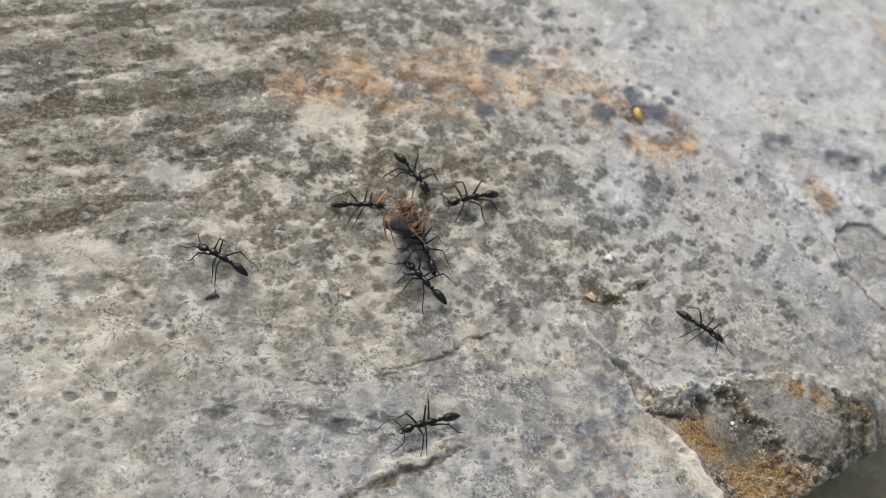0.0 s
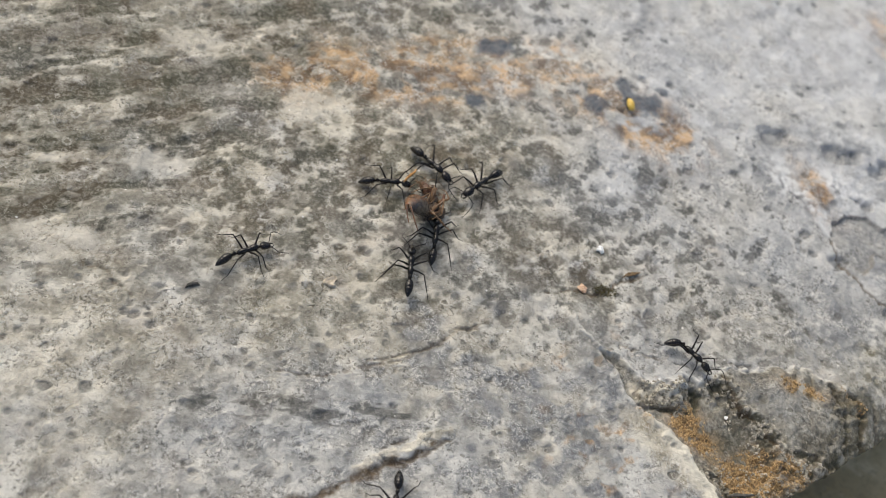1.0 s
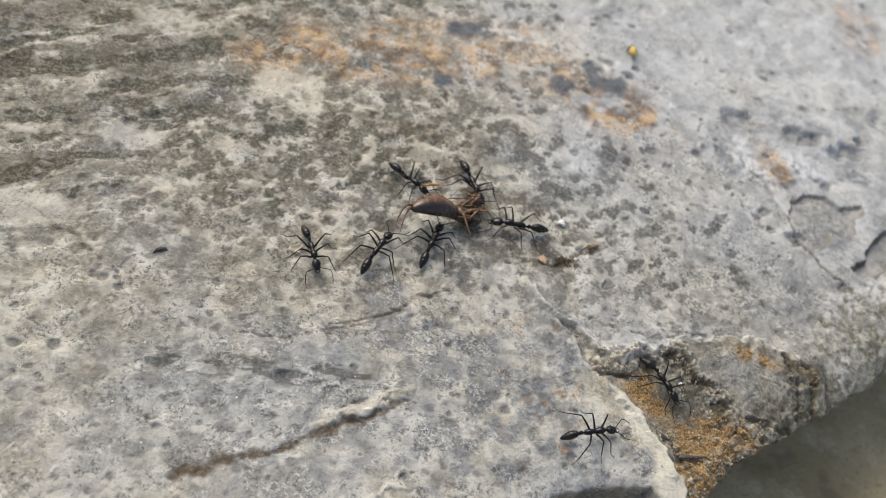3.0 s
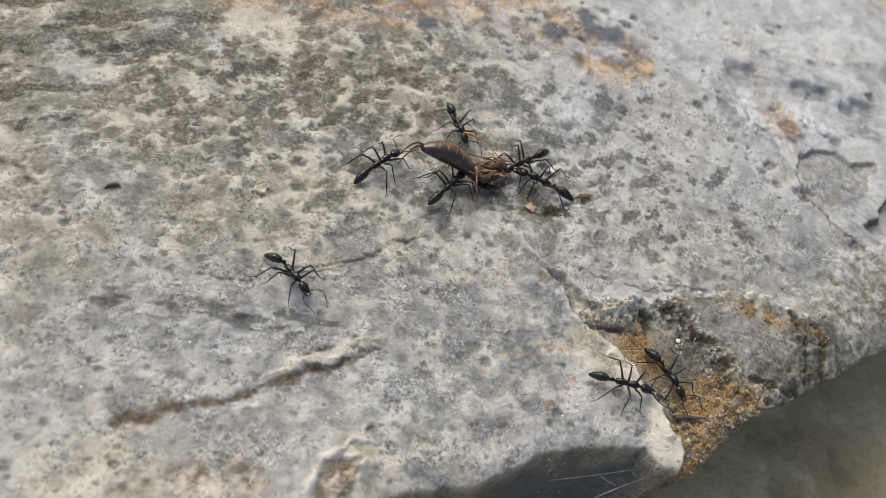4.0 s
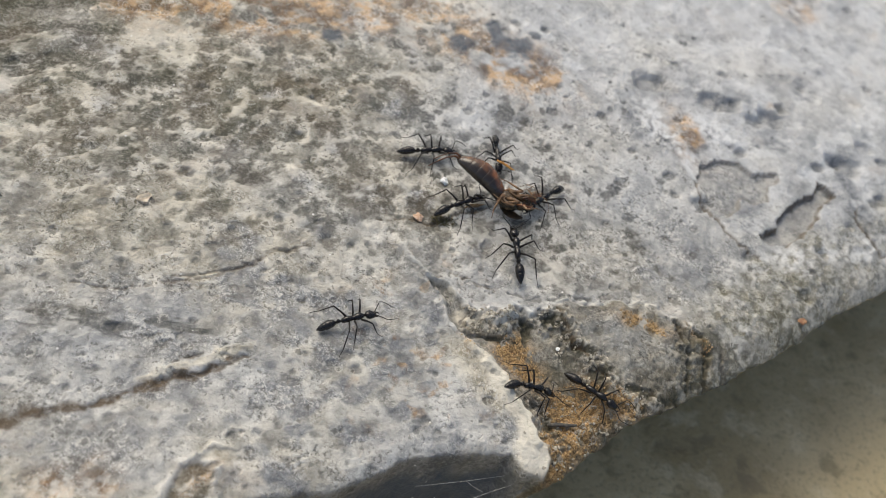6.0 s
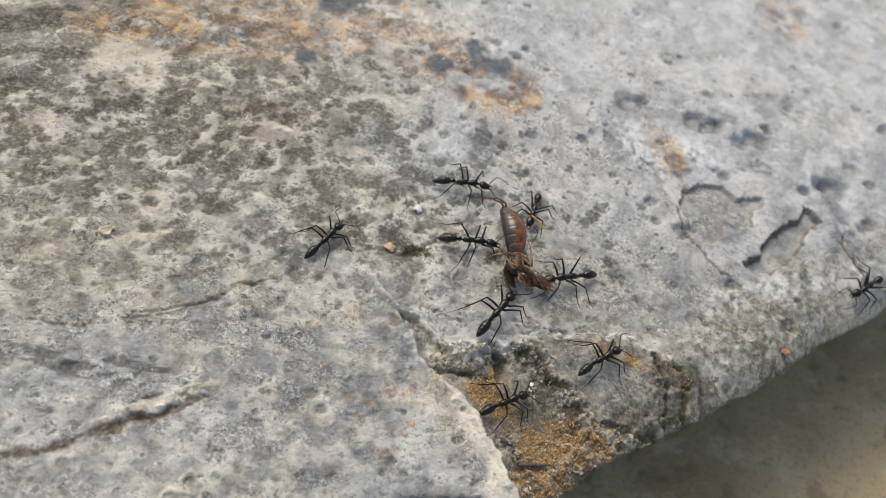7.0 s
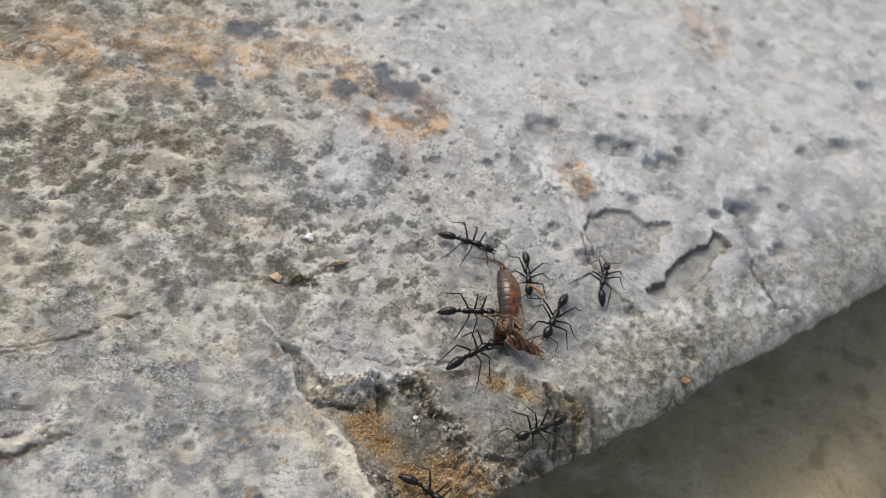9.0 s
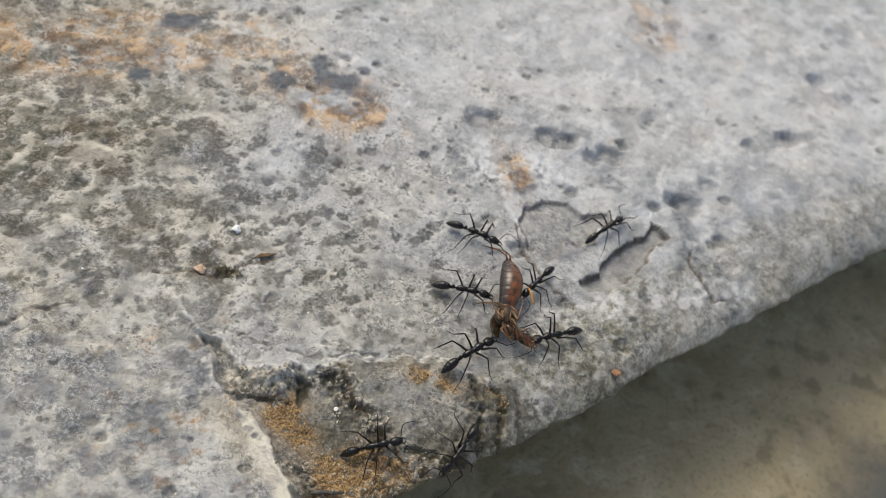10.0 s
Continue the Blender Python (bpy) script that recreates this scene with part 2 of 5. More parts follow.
def fbm(x, y, size, seed, octaves=4, gain=0.5):
    return sum(gain ** k * lattice(x, y, size / 2 ** k, seed + k) for k in range(octaves))


def step(v, a, b):
    s = np.clip((v - a) / (b - a), 0, 1)
    return s * s * (3 - 2 * s)


def to_line(x, y, line):
    """Distance to a line of points, and the share of its length at the nearest place."""
    best, where = np.full(np.shape(x), 1e9), np.zeros(np.shape(x))
    for k, ((ax, ay), (bx, by)) in enumerate(zip(line, line[1:])):
        dx, dy = bx - ax, by - ay
        s = np.clip(((x - ax) * dx + (y - ay) * dy) / (dx * dx + dy * dy), 0, 1)
        d = np.hypot(x - ax - s * dx, y - ay - s * dy)
        where = np.where(d < best, (k + s) / (len(line) - 1), where)
        best = np.minimum(best, d)
    return best, where


def inside(x, y, ring):
    """Distance to a closed outline, positive inside it."""
    odd = np.zeros(np.shape(x), bool)
    for (ax, ay), (bx, by) in zip(ring, ring[1:] + ring[:1]):
        if ay != by:
            odd ^= ((ay > y) != (by > y)) & (x < (bx - ax) * (y - ay) / (by - ay) + ax)
    d = to_line(x, y, ring + ring[:1])[0]
    return np.where(odd, d, -d)


def bell(x, y, cx, cy, rx, ry=None, turn=0):
    c, s = math.cos(radians(turn)), math.sin(radians(turn))
    u, v = (x - cx) * c + (y - cy) * s, (y - cy) * c - (x - cx) * s
    return np.exp(-(u / rx) ** 2 - (v / (ry or rx)) ** 2)


EDGE = [(-400, -120), (-60, 2), (0, 18), (20, 25), (31, 31), (39, 32.7), (44, 35.6), (47.4, 37.7), (54, 39.2), (58.8, 39.5), (60.3, 37.6), (63.6, 36.8),
        (67.4, 39.2), (69.3, 42.2), (75.2, 46.4), (82.2, 50.6), (91, 56.1), (102, 63.2), (109, 69), (121.7, 76.8), (132.5, 84.3), (144, 91.9), (153, 97.7), (400, 255)]
CHIP = [(47.4, 62.4), (51.2, 62.2), (52.8, 58.4), (57.2, 58.2), (61.2, 59.0), (65.2, 61.2), (73.8, 63.0), (79.7, 63.5), (83.5, 62.8), (86.4, 59.5), (88, 56),
        (89, 50), (76, 38), (62, 33), (62.8, 40.7), (58.6, 48.1), (55.5, 51.6), (52.4, 54.5), (49.8, 58.0)]
LEFT_BREAK = [(43.3, 67.6), (47.4, 62.4), (49.8, 58.0), (52.4, 54.5), (55.5, 51.6), (58.6, 48.1), (61.5, 44.8), (63, 40.5)]
TOP_BREAK = [(47.4, 62.4), (51.2, 62.2), (52.8, 58.4), (57.2, 58.2), (61.2, 59.0), (65.2, 61.2), (73.8, 63.0), (79.7, 63.5), (83.5, 62.8), (86.4, 59.5), (87.4, 54.9)]
CRACKS = [  # width, depth, line
    (0.26, 0.18, [(5.4, 53.6), (10.7, 54.1), (16.1, 55.4), (21.6, 57.7), (24.4, 59.9), (28.8, 62.5), (32.6, 64.5)]),
    (0.3, 0.2, [(40.4, 70.2), (46.2, 71.6), (50.5, 72.6), (56.0, 75.6)]),
    (0.2, 0.15, [(-25.1, 69.7), (-19.8, 66.8), (-16.0, 64.5), (-12.3, 60.9)]),
    (0.91, 0.16, [(1.3, 34.5), (2.8, 35.7), (5.9, 37.1), (9.3, 37.8), (13.8, 39.7), (16.5, 41.6), (18.7, 42.6), (23.6, 45.2), (24.5, 46.1)]),
    (0.3, 0.15, [(17, 41.8), (20, 43.2), (22.5, 44.3), (25.5, 46.1), (27, 46.2)]),
    (0.24, 0.2, [(16.4, 56.5), (19.8, 57.8), (23.8, 59.6), (27.2, 62.0), (32.8, 65.1)]),
    (0.22, 0.25, [(19, 45.4), (21, 46.6), (22.4, 47.4)]),
    (0.3, 0.35, [(65.4, 60.6), (66.5, 57.6), (68.5, 55.3), (70.5, 53.0), (73.5, 50.3)]),
    (0.4, 0.4, [(116.6, 88.5), (116.9, 85.2), (118.2, 82.7), (120.3, 81.3), (123.5, 81.6)]),
    (0.25, 0.2, [(51.0, 64.0), (54.3, 63.1), (57.3, 62.2)]),
    (0.3, 0.3, [(88.5, 88.5), (89.8, 85.0), (91.2, 81.5), (93.8, 77.5), (97, 75.2)]),
]
PIT_BIG = [(97.8, 79.7), (101.2, 81.8), (103.3, 85.4), (107.3, 89), (109.4, 90), (110.5, 92.7), (111.8, 92.2), (113.1, 90.2), (110.8, 88.1), (108.6, 84.4), (105.4, 80.6), (101.8, 78.1), (98.7, 78.5)]
PIT_LOBED = [(93.2, 93.8), (97, 94), (99.4, 92.1), (103.3, 92.8), (103.7, 91.2), (101.8, 89.7), (101.1, 87.1), (99.2, 85.9), (96.6, 86.4), (95.2, 83.8), (93.1, 81.8), (91.9, 82.4), (90.5, 84.9), (89.3, 89), (90.5, 91.5)]
PITS = [(89.5, 83.9, 1.2), (84.2, 108.9, 1.9), (95.0, 107.2, 1.6), (97.8, 106.8, 1.3), (101.9, 103.8, 1.2), (104.9, 105.3, 1.5), (121.4, 102.4, 1.1), (117.3, 97.2, 1.9), (114.9, 98.1, 1.1),
        (98.0, 96.3, 0.9), (122.1, 91.3, 1.0), (130.7, 113.2, 1.4), (138.3, 116.4, 1.6), (148.8, 134.2, 1.6), (111.5, 95.9, 0.8), (114.5, 84.6, 0.6), (108.0, 78.2, 0.8)]

xs = np.concatenate([-62 - 14 * 1.35 ** np.arange(9, -1, -1.0), np.arange(-62, -34, 0.4), np.arange(-34, 45, 0.26), np.arange(45, 91, 0.16), np.arange(91, 127, 0.26), np.arange(127, 187, 0.42), 187 + 14 * 1.35 ** np.arange(10.0)])
ys = np.concatenate([-8 - 14 * 1.35 ** np.arange(6, -1, -1.0), np.arange(-8, 24, 0.8), np.arange(24, 38, 0.26), np.arange(38, 65, 0.16), np.arange(65, 122, 0.26), np.arange(122, 173, 0.45), 173 + 14 * 1.35 ** np.arange(10.0)])
X, Y = np.meshgrid(xs, ys, indexing="ij")
wx, wy = X + 0.8 * fbm(X, Y, 5, 41, 3), Y + 0.8 * fbm(X, Y, 5, 51, 3)

edge_y = np.interp(X + 0.4 * (wx - X), *zip(*EDGE))
off = (Y + 0.4 * (wy - Y) - edge_y) * 0.83 + 0.18 * fbm(X, Y, 1.6, 61, 3)
right_side = step(X, 62, 90)
chip_in = inside(wx, wy, CHIP)
chip = step(chip_in, -0.15, 0.5)
Z = 0.55 * fbm(X, Y, 26, 11, 3) + 0.3 * fbm(X, Y, 7, 21, 3) + 0.12 * fbm(X, Y, 1.8, 31, 3)
Z += 0.02 * np.clip(X - 60, 0, 80) * step(Y, 70, 110)
hollow = step(X + 0.75 * (Y - 58), 67.5, 62.5)
Z -= (0.12 + 0.5 * hollow) * chip * step(chip_in, 0.3, 4.5) + 0.1 * np.clip(chip_in, 0, 9) * chip
rubble = np.clip(1.2 * np.exp(-(to_line(wx, wy, [(62.5, 60), (65.6, 57.2), (69.3, 53.9), (71.6, 50.5), (76, 49)])[0] / 1.9) ** 2) + step(X, 79, 84) + 0.9 * step(Y, 50, 46) + 0.5 * bell(X, Y, 78, 50, 6, 3), 0, 1)
Z += chip * (0.35 * fbm(X, Y, 5, 71, 3) + (0.1 + 0.75 * rubble) * np.abs(fbm(X, Y, 1.9, 75, 4)) - 0.35 * rubble)
Z -= 0.9 * hollow * step(chip_in, -0.1, 0.7)
Z += 0.9 * chip * bell(X, Y, 73.5, 57.5, 6.5, 4.5)  # the smooth dome of the slate plate
Z -= (1.2 + 2.6 * right_side) * np.exp(-np.clip(off, 0, 99) / (1.6 + 1.6 * right_side))
# below its lip the slab's side falls to the ground, on the right cut back beneath it
under = np.clip(-off, 0, 9)
Z -= 4.1 * under
tuck = under * (1.0 + 2.6 * step(X, 60, 68))

lichen_room = 0.8 * step(X, 66, 22) * step(Y, 54, 74) + 0.12 * bell(X, Y, 0, 40, 34, 16) + 0.42 * bell(X, Y, 58, 72, 24, 14) + 0.3 * bell(X, Y, 40, 92, 30, 10) + 0.03 + 0.11 * step(X + 0.5 * Y, 130, 95)
lichen_room += 0.3 * bell(X, Y, -25, 85, 25, 22) + 0.22 * bell(X, Y, 5, 60, 32, 12)
lichen_room += 0.14 * bell(X, Y, 26, 88, 22, 14) + 0.3 * bell(X, Y, -4, 46, 24, 12)
lichen_room *= 1 + 0.45 * fbm(X, Y, 16, 105, 2)
spots = fbm(wx * 0.92 + 0.3 * wy, wy, 3.2, 101, 3, 0.5)
along = 0.9 * X + 0.42 * Y
streaks = fbm(along * 0.3, (Y - 0.45 * X) * 1.1, 3.0, 115, 3, 0.55) * step(X - 0.5 * (Y - 85), 5, -18)
spots = spots + 0.8 * streaks
clumps = 1 + 1.25 * fbm(X, Y, 6.5, 107, 2)
lichen_and_shade = 0.5 * step(spots, 0.4 - 0.45 * lichen_room, 0.9 - 0.5 * lichen_room) * np.clip(0.3 + lichen_room, 0, 1)
dabs = np.random.default_rng(23)
for gx, gy in [(a, b) for a in np.arange(-60, 116, 2.15) for b in np.arange(28, 134, 2.15)]:  # single rounded patches of dark lichen
    cx, cy, chance, small, tone = gx + dabs.uniform(-1, 1), gy + dabs.uniform(-1, 1), dabs.random(), dabs.random(), dabs.uniform(0.75, 1.0)
    i, j = np.searchsorted(xs, cx), np.searchsorted(ys, cy)
    if chance > (lichen_room[i, j] * 1.1 + 0.02) * clumps[i, j]:
        continue
    r = (0.5 + 1.05 * small ** 1.6) * min(1.0, 0.42 + 0.75 * lichen_room[i, j])
    long = 2.3 if cx - 0.5 * (cy - 85) < -6 and cy > 66 else 1.25
    i0, i1 = np.searchsorted(xs, (cx - 2.2 * r * long, cx + 2.2 * r * long))
    j0, j1 = np.searchsorted(ys, (cy - 2.2 * r * long, cy + 2.2 * r * long))
    box = np.s_[i0:i1, j0:j1]
    u, v = (X[box] - cx) * 0.9 + (Y[box] - cy) * 0.43, (Y[box] - cy) * 0.9 - (X[box] - cx) * 0.43
    d = np.hypot(u / long, v) / r + 0.8 * lattice(X[box], Y[box], 0.8 * r + 0.25, 25) + 0.35 * lattice(X[box], Y[box], 0.5, 27)
    soft = float(np.interp(cy, (58, 74), (0.5, 1.0)))
    lichen_and_shade[box] = np.maximum(lichen_and_shade[box], tone * soft * step(d, 1.3 + 0.3 * (1 - soft), 0.7 - 0.5 * (1 - soft)))
lichen_and_shade = np.clip(lichen_and_shade * (1 - chip), 0, 1)
streaky = step(X - 0.5 * (Y - 85), 0, -14) * step(Y, 64, 74)
spotty = np.clip(lichen_room * 0.6, 0, 1) * (1 - chip) * (1 - 0.65 * streaky)
smear = fbm(along * 0.25, (Y - 0.45 * X), 3.2, 117, 3, 0.6) + 0.5 * fbm(X, Y, 1.7, 119, 2)
lichen_and_shade = lichen_and_shade * (1 - 0.3 * streaky) + 0.7 * streaky * step(smear, -0.05, 0.4)
Z -= 0.1 * lichen_and_shade

rust_upper = [(22, 113), (28, 117), (39.5, 118), (47.5, 118.5)]
rust_line = [(3, 105), (9, 107), (16.4, 107.5), (24, 107.5), (29, 111), (37.7, 113), (45.5, 114.5), (51, 112), (58.4, 107.5), (65, 105.5)]
rust = np.exp(-(to_line(wx, wy, rust_line)[0] / 5.2) ** 2) * step(fbm(X, Y, 6, 131, 3), -0.6, 0.0)
rust = 1.75 * np.maximum(rust, np.exp(-(to_line(wx, wy, rust_upper)[0] / 3.2) ** 2) * step(fbm(X, Y, 5, 133, 3), -0.4, 0.1))
lichen_and_shade *= 1 - 0.6 * np.clip(rust, 0, 1)
rust += 0.8 * bell(wx, wy, 117, 145, 6, 4) + 0.95 * bell(wx, wy, 88.2, 98, 2.0, 5.5, 5) + 0.4 * bell(wx, wy, 105.4, 108, 1.3, 1.1) + 0.6 * bell(wx, wy, 30, 92, 5, 2.5) * step(fbm(X, Y, 4, 135, 2), -0.1, 0.4)
rust += step(fbm(X, Y, 3.5, 141, 3), 0.55, 0.85) * 0.7 * (bell(X, Y, 45, 52, 9, 12) + bell(X, Y, 12, 31, 16, 4) + 0.3 * bell(X, Y, 60, 74, 16, 8))
rust += bell(wx, wy, 10.5, 29.5, 2.4, 1.7) + bell(wx, wy, 15, 30.6, 1.7, 1.9) + 0.8 * bell(wx, wy, 25, 32.4, 2.2, 1.3)
rust += 0.85 * step(fbm(X, Y, 2.4, 143, 3), 0.42, 0.68) * bell(X, Y, 47, 52, 8, 13) * (1 - chip)
inky = np.maximum.reduce([step(bell(wx, wy, a, b, r, s) + 0.3 * fbm(X, Y, 2.5, 151, 3), 0.25, 0.75)
                          for a, b, r, s in ((60.8, 110.9, 4.2, 2.6), (52.3, 108.8, 2.0, 2.4), (57.8, 114, 2.2, 2.6), (64.2, 114.7, 1.4, 1.4), (31.8, 105.2, 2.4, 2.0), (35, 118, 4, 2.5))])
inky *= 0.85
slate = step(fbm(X, Y, 9, 161, 3) - 0.08 + (0.08 + 0.75 * fbm(X, Y, 2.8, 165, 3)) * step(Y, 68, 52) * step(X, 75, 55) + 0.5 * bell(X, Y, 36, 52, 14, 9) + 0.72 * bell(X, Y, 6, 44, 36, 18) + 0.5 * bell(X, Y, 88, 101, 9, 8) - 0.6 * step(Y, 120, 90) * step(X, 0, -30), 0.25, 0.75) * step(X, -30, 40)
warm = np.clip(0.95 - step(X + 0.35 * (Y - 70), 15, 95) * 0.9 + 0.35 * fbm(X, Y, 18, 171, 3) - 0.55 * bell(X, Y, 15, 43, 36, 15), 0, 1)
warm = np.clip(warm + 0.9 * step(to_line(wx, wy, LEFT_BREAK)[0], 5, 1) * step(Y, 56, 50) + 0.6 * chip + 0.5 * bell(X, Y, 88, 70, 22, 13) + 0.5 * np.exp(-np.clip(off, 0, 99) / 5) * right_side, 0, 1)

left_d = to_line(wx, wy, LEFT_BREAK)[0]
top_d = to_line(wx, wy, TOP_BREAK)[0]
ragged = step(fbm(X, Y, 1.5, 181, 3), -0.35, 0.35)
band = np.interp(Y, (38, 44, 50, 54), (5.2, 3.4, 1.8, 0.6))
pale = 1.1 * step(left_d + 0.7 * fbm(X, Y, 2.6, 182, 3), band, 0.45 * band) * (chip_in < 0.1) * step(Y, 57, 53) * (wx < 70) + 1.0 * ragged * step(left_d + 0.5 * fbm(X, Y, 1.2, 183, 2), 0.75, 0.2) + 1.2 * ragged * step(top_d, 1.7, 0.5) * step(X, 68, 60) * step(X, 50.5, 52.5) + 0.8 * ragged * step(top_d, 0.6, 0.1)
pale += 1.0 * ragged * step(to_line(wx, wy, [(93, 73), (100, 75.5), (106, 77.5), (113, 79.6), (126, 83)])[0] + 0.8 * fbm(X, Y, 3, 192, 3), 2.6, 0.6)
pale += 1.7 * ragged * (1.3 * bell(wx, wy, 84, 99.5, 2.0, 5, 15) + 1.3 * bell(wx, wy, 94.6, 99.8, 4, 2.2, -35) + 1.3 * bell(wx, wy, 90.2, 89.5, 1.4, 3.2) + 0.6 * bell(wx, wy, 100, 97, 1.5, 1) + bell(wx, wy, 53, 118, 16, 3) * 0.3)
pale += 0.2 * step(Y, 94, 122) * step(X, 12, 45)
pale += 0.45 * step(fbm(X, Y, 4.5, 191, 3) + 0.25 * step(X, 70, 110) + 0.3 * step(Y, 98, 120) * step(X, 10, 50), 0.5, 0.9)
pale += 0.9 * ragged * step(to_line(wx, wy, [(17, 42.9), (18.6, 43.8), (21.6, 45.1), (24.2, 46.9), (26.6, 47.4)])[0], 1.1, 0.2)
lichen_and_shade = np.maximum(lichen_and_shade, 0.9 * step(fbm(along * 0.35, Y - 0.05 * X, 1.5, 121, 3), -0.1, 0.2) * step(to_line(wx, wy, [(-2.5, 49), (4, 49.2), (9, 49.1), (14, 49.4), (22, 50)])[0], 2.0, 0.6))
cell = step(inside(wx, wy, [(21, 29), (21.2, 31), (22.4, 33.1), (24.2, 34), (26.1, 33), (26.4, 29)]), -0.1, 0.5)
cell_far = step(inside(wx, wy, [(24.6, 34.6), (26.4, 33.6), (27.2, 32.8), (28.6, 34.4), (27.4, 35.8), (25.2, 35.8)]), -0.1, 0.5)
Z -= 0.2 * cell + 0.1 * cell_far
warm = np.maximum(warm, np.maximum(cell, cell_far))
lichen_and_shade = np.maximum(lichen_and_shade, 0.85 * np.maximum(cell * step(fbm(X, Y, 1.6, 187, 3), -0.35, 0.15), 0.5 * cell_far * ragged))
lip = step(to_line(wx, wy, [(16.5, 42.9), (19.5, 44.6), (22.5, 46.2), (26.8, 47.7)])[0] + 0.6 * fbm(X, Y, 1.6, 196, 4), 1.2, 0.3)
pale, warm, slate = np.maximum(pale, 0.5 * step(lip, 0.05, 0.6) * (0.35 + 0.65 * ragged)), np.maximum(warm, lip), slate * (1 - lip)
Z += 0.26 * lip * (0.3 + 1.7 * np.abs(fbm(X, Y, 1.0, 184, 4))) - 0.12 * step(to_line(wx, wy, [(1, 33), (6, 35.6), (12, 37.3), (17, 40.3), (22, 43), (27, 45)])[0] + 0.6 * fbm(X, Y, 2, 194, 3), 1.8, 0.2)
Z += 0.25 * step(left_d, 1.6, 0.1) * step(Y, 68, 60) + 0.12 * step(to_line(wx, wy, [(17, 43.4), (21.6, 45.3), (24.2, 47), (27, 47.6)])[0], 1.4, 0.1)
clear = [(-12, 107.5, 6, 3.6), (-27, 81.2, 3.5, 1.2), (-12, 83, 5, 3), (6, 98, 4.5, 5), (53.5, 99, 3, 8), (10.5, 93.8, 3, 3), (54, 92.5, 4, 3.5), (-22, 68, 7, 3), (105, 121, 10, 5), (77, 118, 9, 6), (134, 122, 14, 8)]
for cx, cy, rx, ry in clear:
    patch = step(bell(wx, wy, cx, cy, rx, ry) + 0.25 * fbm(X, Y, 4, 195, 3), 0.3, 0.75)
    pale, lichen_and_shade, spotty = np.maximum(pale, 0.5 * patch), lichen_and_shade * (1 - 0.75 * patch), spotty * (1 - 0.7 * patch)
for line, w in (([(-5, 102.3), (-9, 99.6), (-14.5, 95.5)], 1.6), ([(-34, 78), (-26, 83.5), (-17, 88.6)], 1.3), ([(-32, 72.5), (-25, 75.5), (-16, 80.5)], 1.0), ([(-40, 88), (-30, 91), (-20, 96)], 2.2),
                ([(-16, 96.5), (-9.8, 101), (-4, 104)], 1.8), ([(-24, 96.8), (-17, 99.8)], 2), ([(-17.5, 92.5), (-10.7, 94)], 0.9), ([(-34, 102.3), (-21, 106.5)], 3), ([(-10, 114.6), (-6, 115)], 1.6)):
    lichen_and_shade = np.maximum(lichen_and_shade, 0.8 * step(to_line(wx, wy, line)[0] + 0.9 * fbm(along * 0.4, Y - 0.4 * X, 2, 197, 2), w * 1.3, w * 0.4))
sand = chip * np.clip(sum(k * bell(wx, wy, a, b, r, s) for a, b, r, s, k in
                          ((59.4, 53.6, 2.3, 2.6, 1.7), (62, 51.2, 1.6, 1.8, 1.2), (77.2, 60.6, 3.2, 1.1, 1.5), (85, 61, 0.9, 1.1, 1.5), (86, 58.6, 0.8, 1.6, 1.2), (70.6, 48.6, 4.0, 2.4, 1.7), (66, 44.2, 3.4, 3.6, 1.6), (65.2, 48.2, 1.0, 0.9, 1.0), (74, 48, 3, 1.6, 1.0), (64, 39, 2.5, 2.5, 1.6)))
                      * step(fbm(X, Y, 1.9, 201, 3), -0.7, -0.3) + 0.0, 0, 1)
ridge = to_line(wx, wy, [(61.5, 59), (65.4, 59.3), (67.3, 57.2), (68.7, 55.4), (70.5, 53.3), (72.3, 52.2), (73.2, 49.6), (77, 48.5), (82, 51)])[0]
lumps = fbm(X, Y, 1.9, 205, 4)
on_ridge = chip * step(ridge + 0.5 * fbm(X, Y, 2, 206, 2), 2.3, 0.7)
lumps = 0.7 * lumps + 0.6 * fbm(X, Y, 0.8, 225, 2)
pale += 0.75 * on_ridge * step(lumps, 0.15, 0.4)
lichen_and_shade = np.maximum(lichen_and_shade, np.maximum.reduce([0.95 * on_ridge * step(lumps, 0.0, -0.3), 0.7 * chip * bell(wx, wy, 66, 52, 2.8, 3.6), 0.9 * bell(wx, wy, 87.2, 59, 1.8, 4.5, -25), 0.85 * chip * bell(wx, wy, 84, 54.5, 3, 2) * ragged, 0.8 * bell(wx, wy, 60.6, 57.8, 0.9, 1.2) * ragged]))
verge = step(off + 2.2 * fbm(X, Y, 6, 79, 3), 14, 9) * step(X - 0.25 * (Y - 60), 82, 88) * (1 - 0.5 * step(X, 104, 118))
lichen_and_shade = np.maximum(lichen_and_shade, 0.4 * verge * step(fbm(X, Y, 2.4, 209, 4), 0.12, 0.5))
pale += verge * step(off, 1.5, 4) * (0.5 * step(fbm(X, Y, 1.5, 219, 3), 0.25, 0.5) + 1.0 * ragged * bell(wx, wy, 93, 62, 1.6, 2.2, -30))
Z += on_ridge * (0.2 + 0.3 * lumps) + 0.1 * verge * fbm(X, Y, 1.5, 223, 2)
slate = np.maximum(slate, 0.8 * step(bell(wx, wy, 8, 34, 7.5, 3) + 0.3 * fbm(X, Y, 3, 169, 3), 0.35, 0.8))
# shade painted dark over the slab's side, below its lip
lichen_and_shade = np.maximum(lichen_and_shade, 0.75 * step(under, 0.6, 2.5))
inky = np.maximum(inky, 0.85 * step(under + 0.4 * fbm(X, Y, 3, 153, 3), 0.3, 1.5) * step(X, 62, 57))
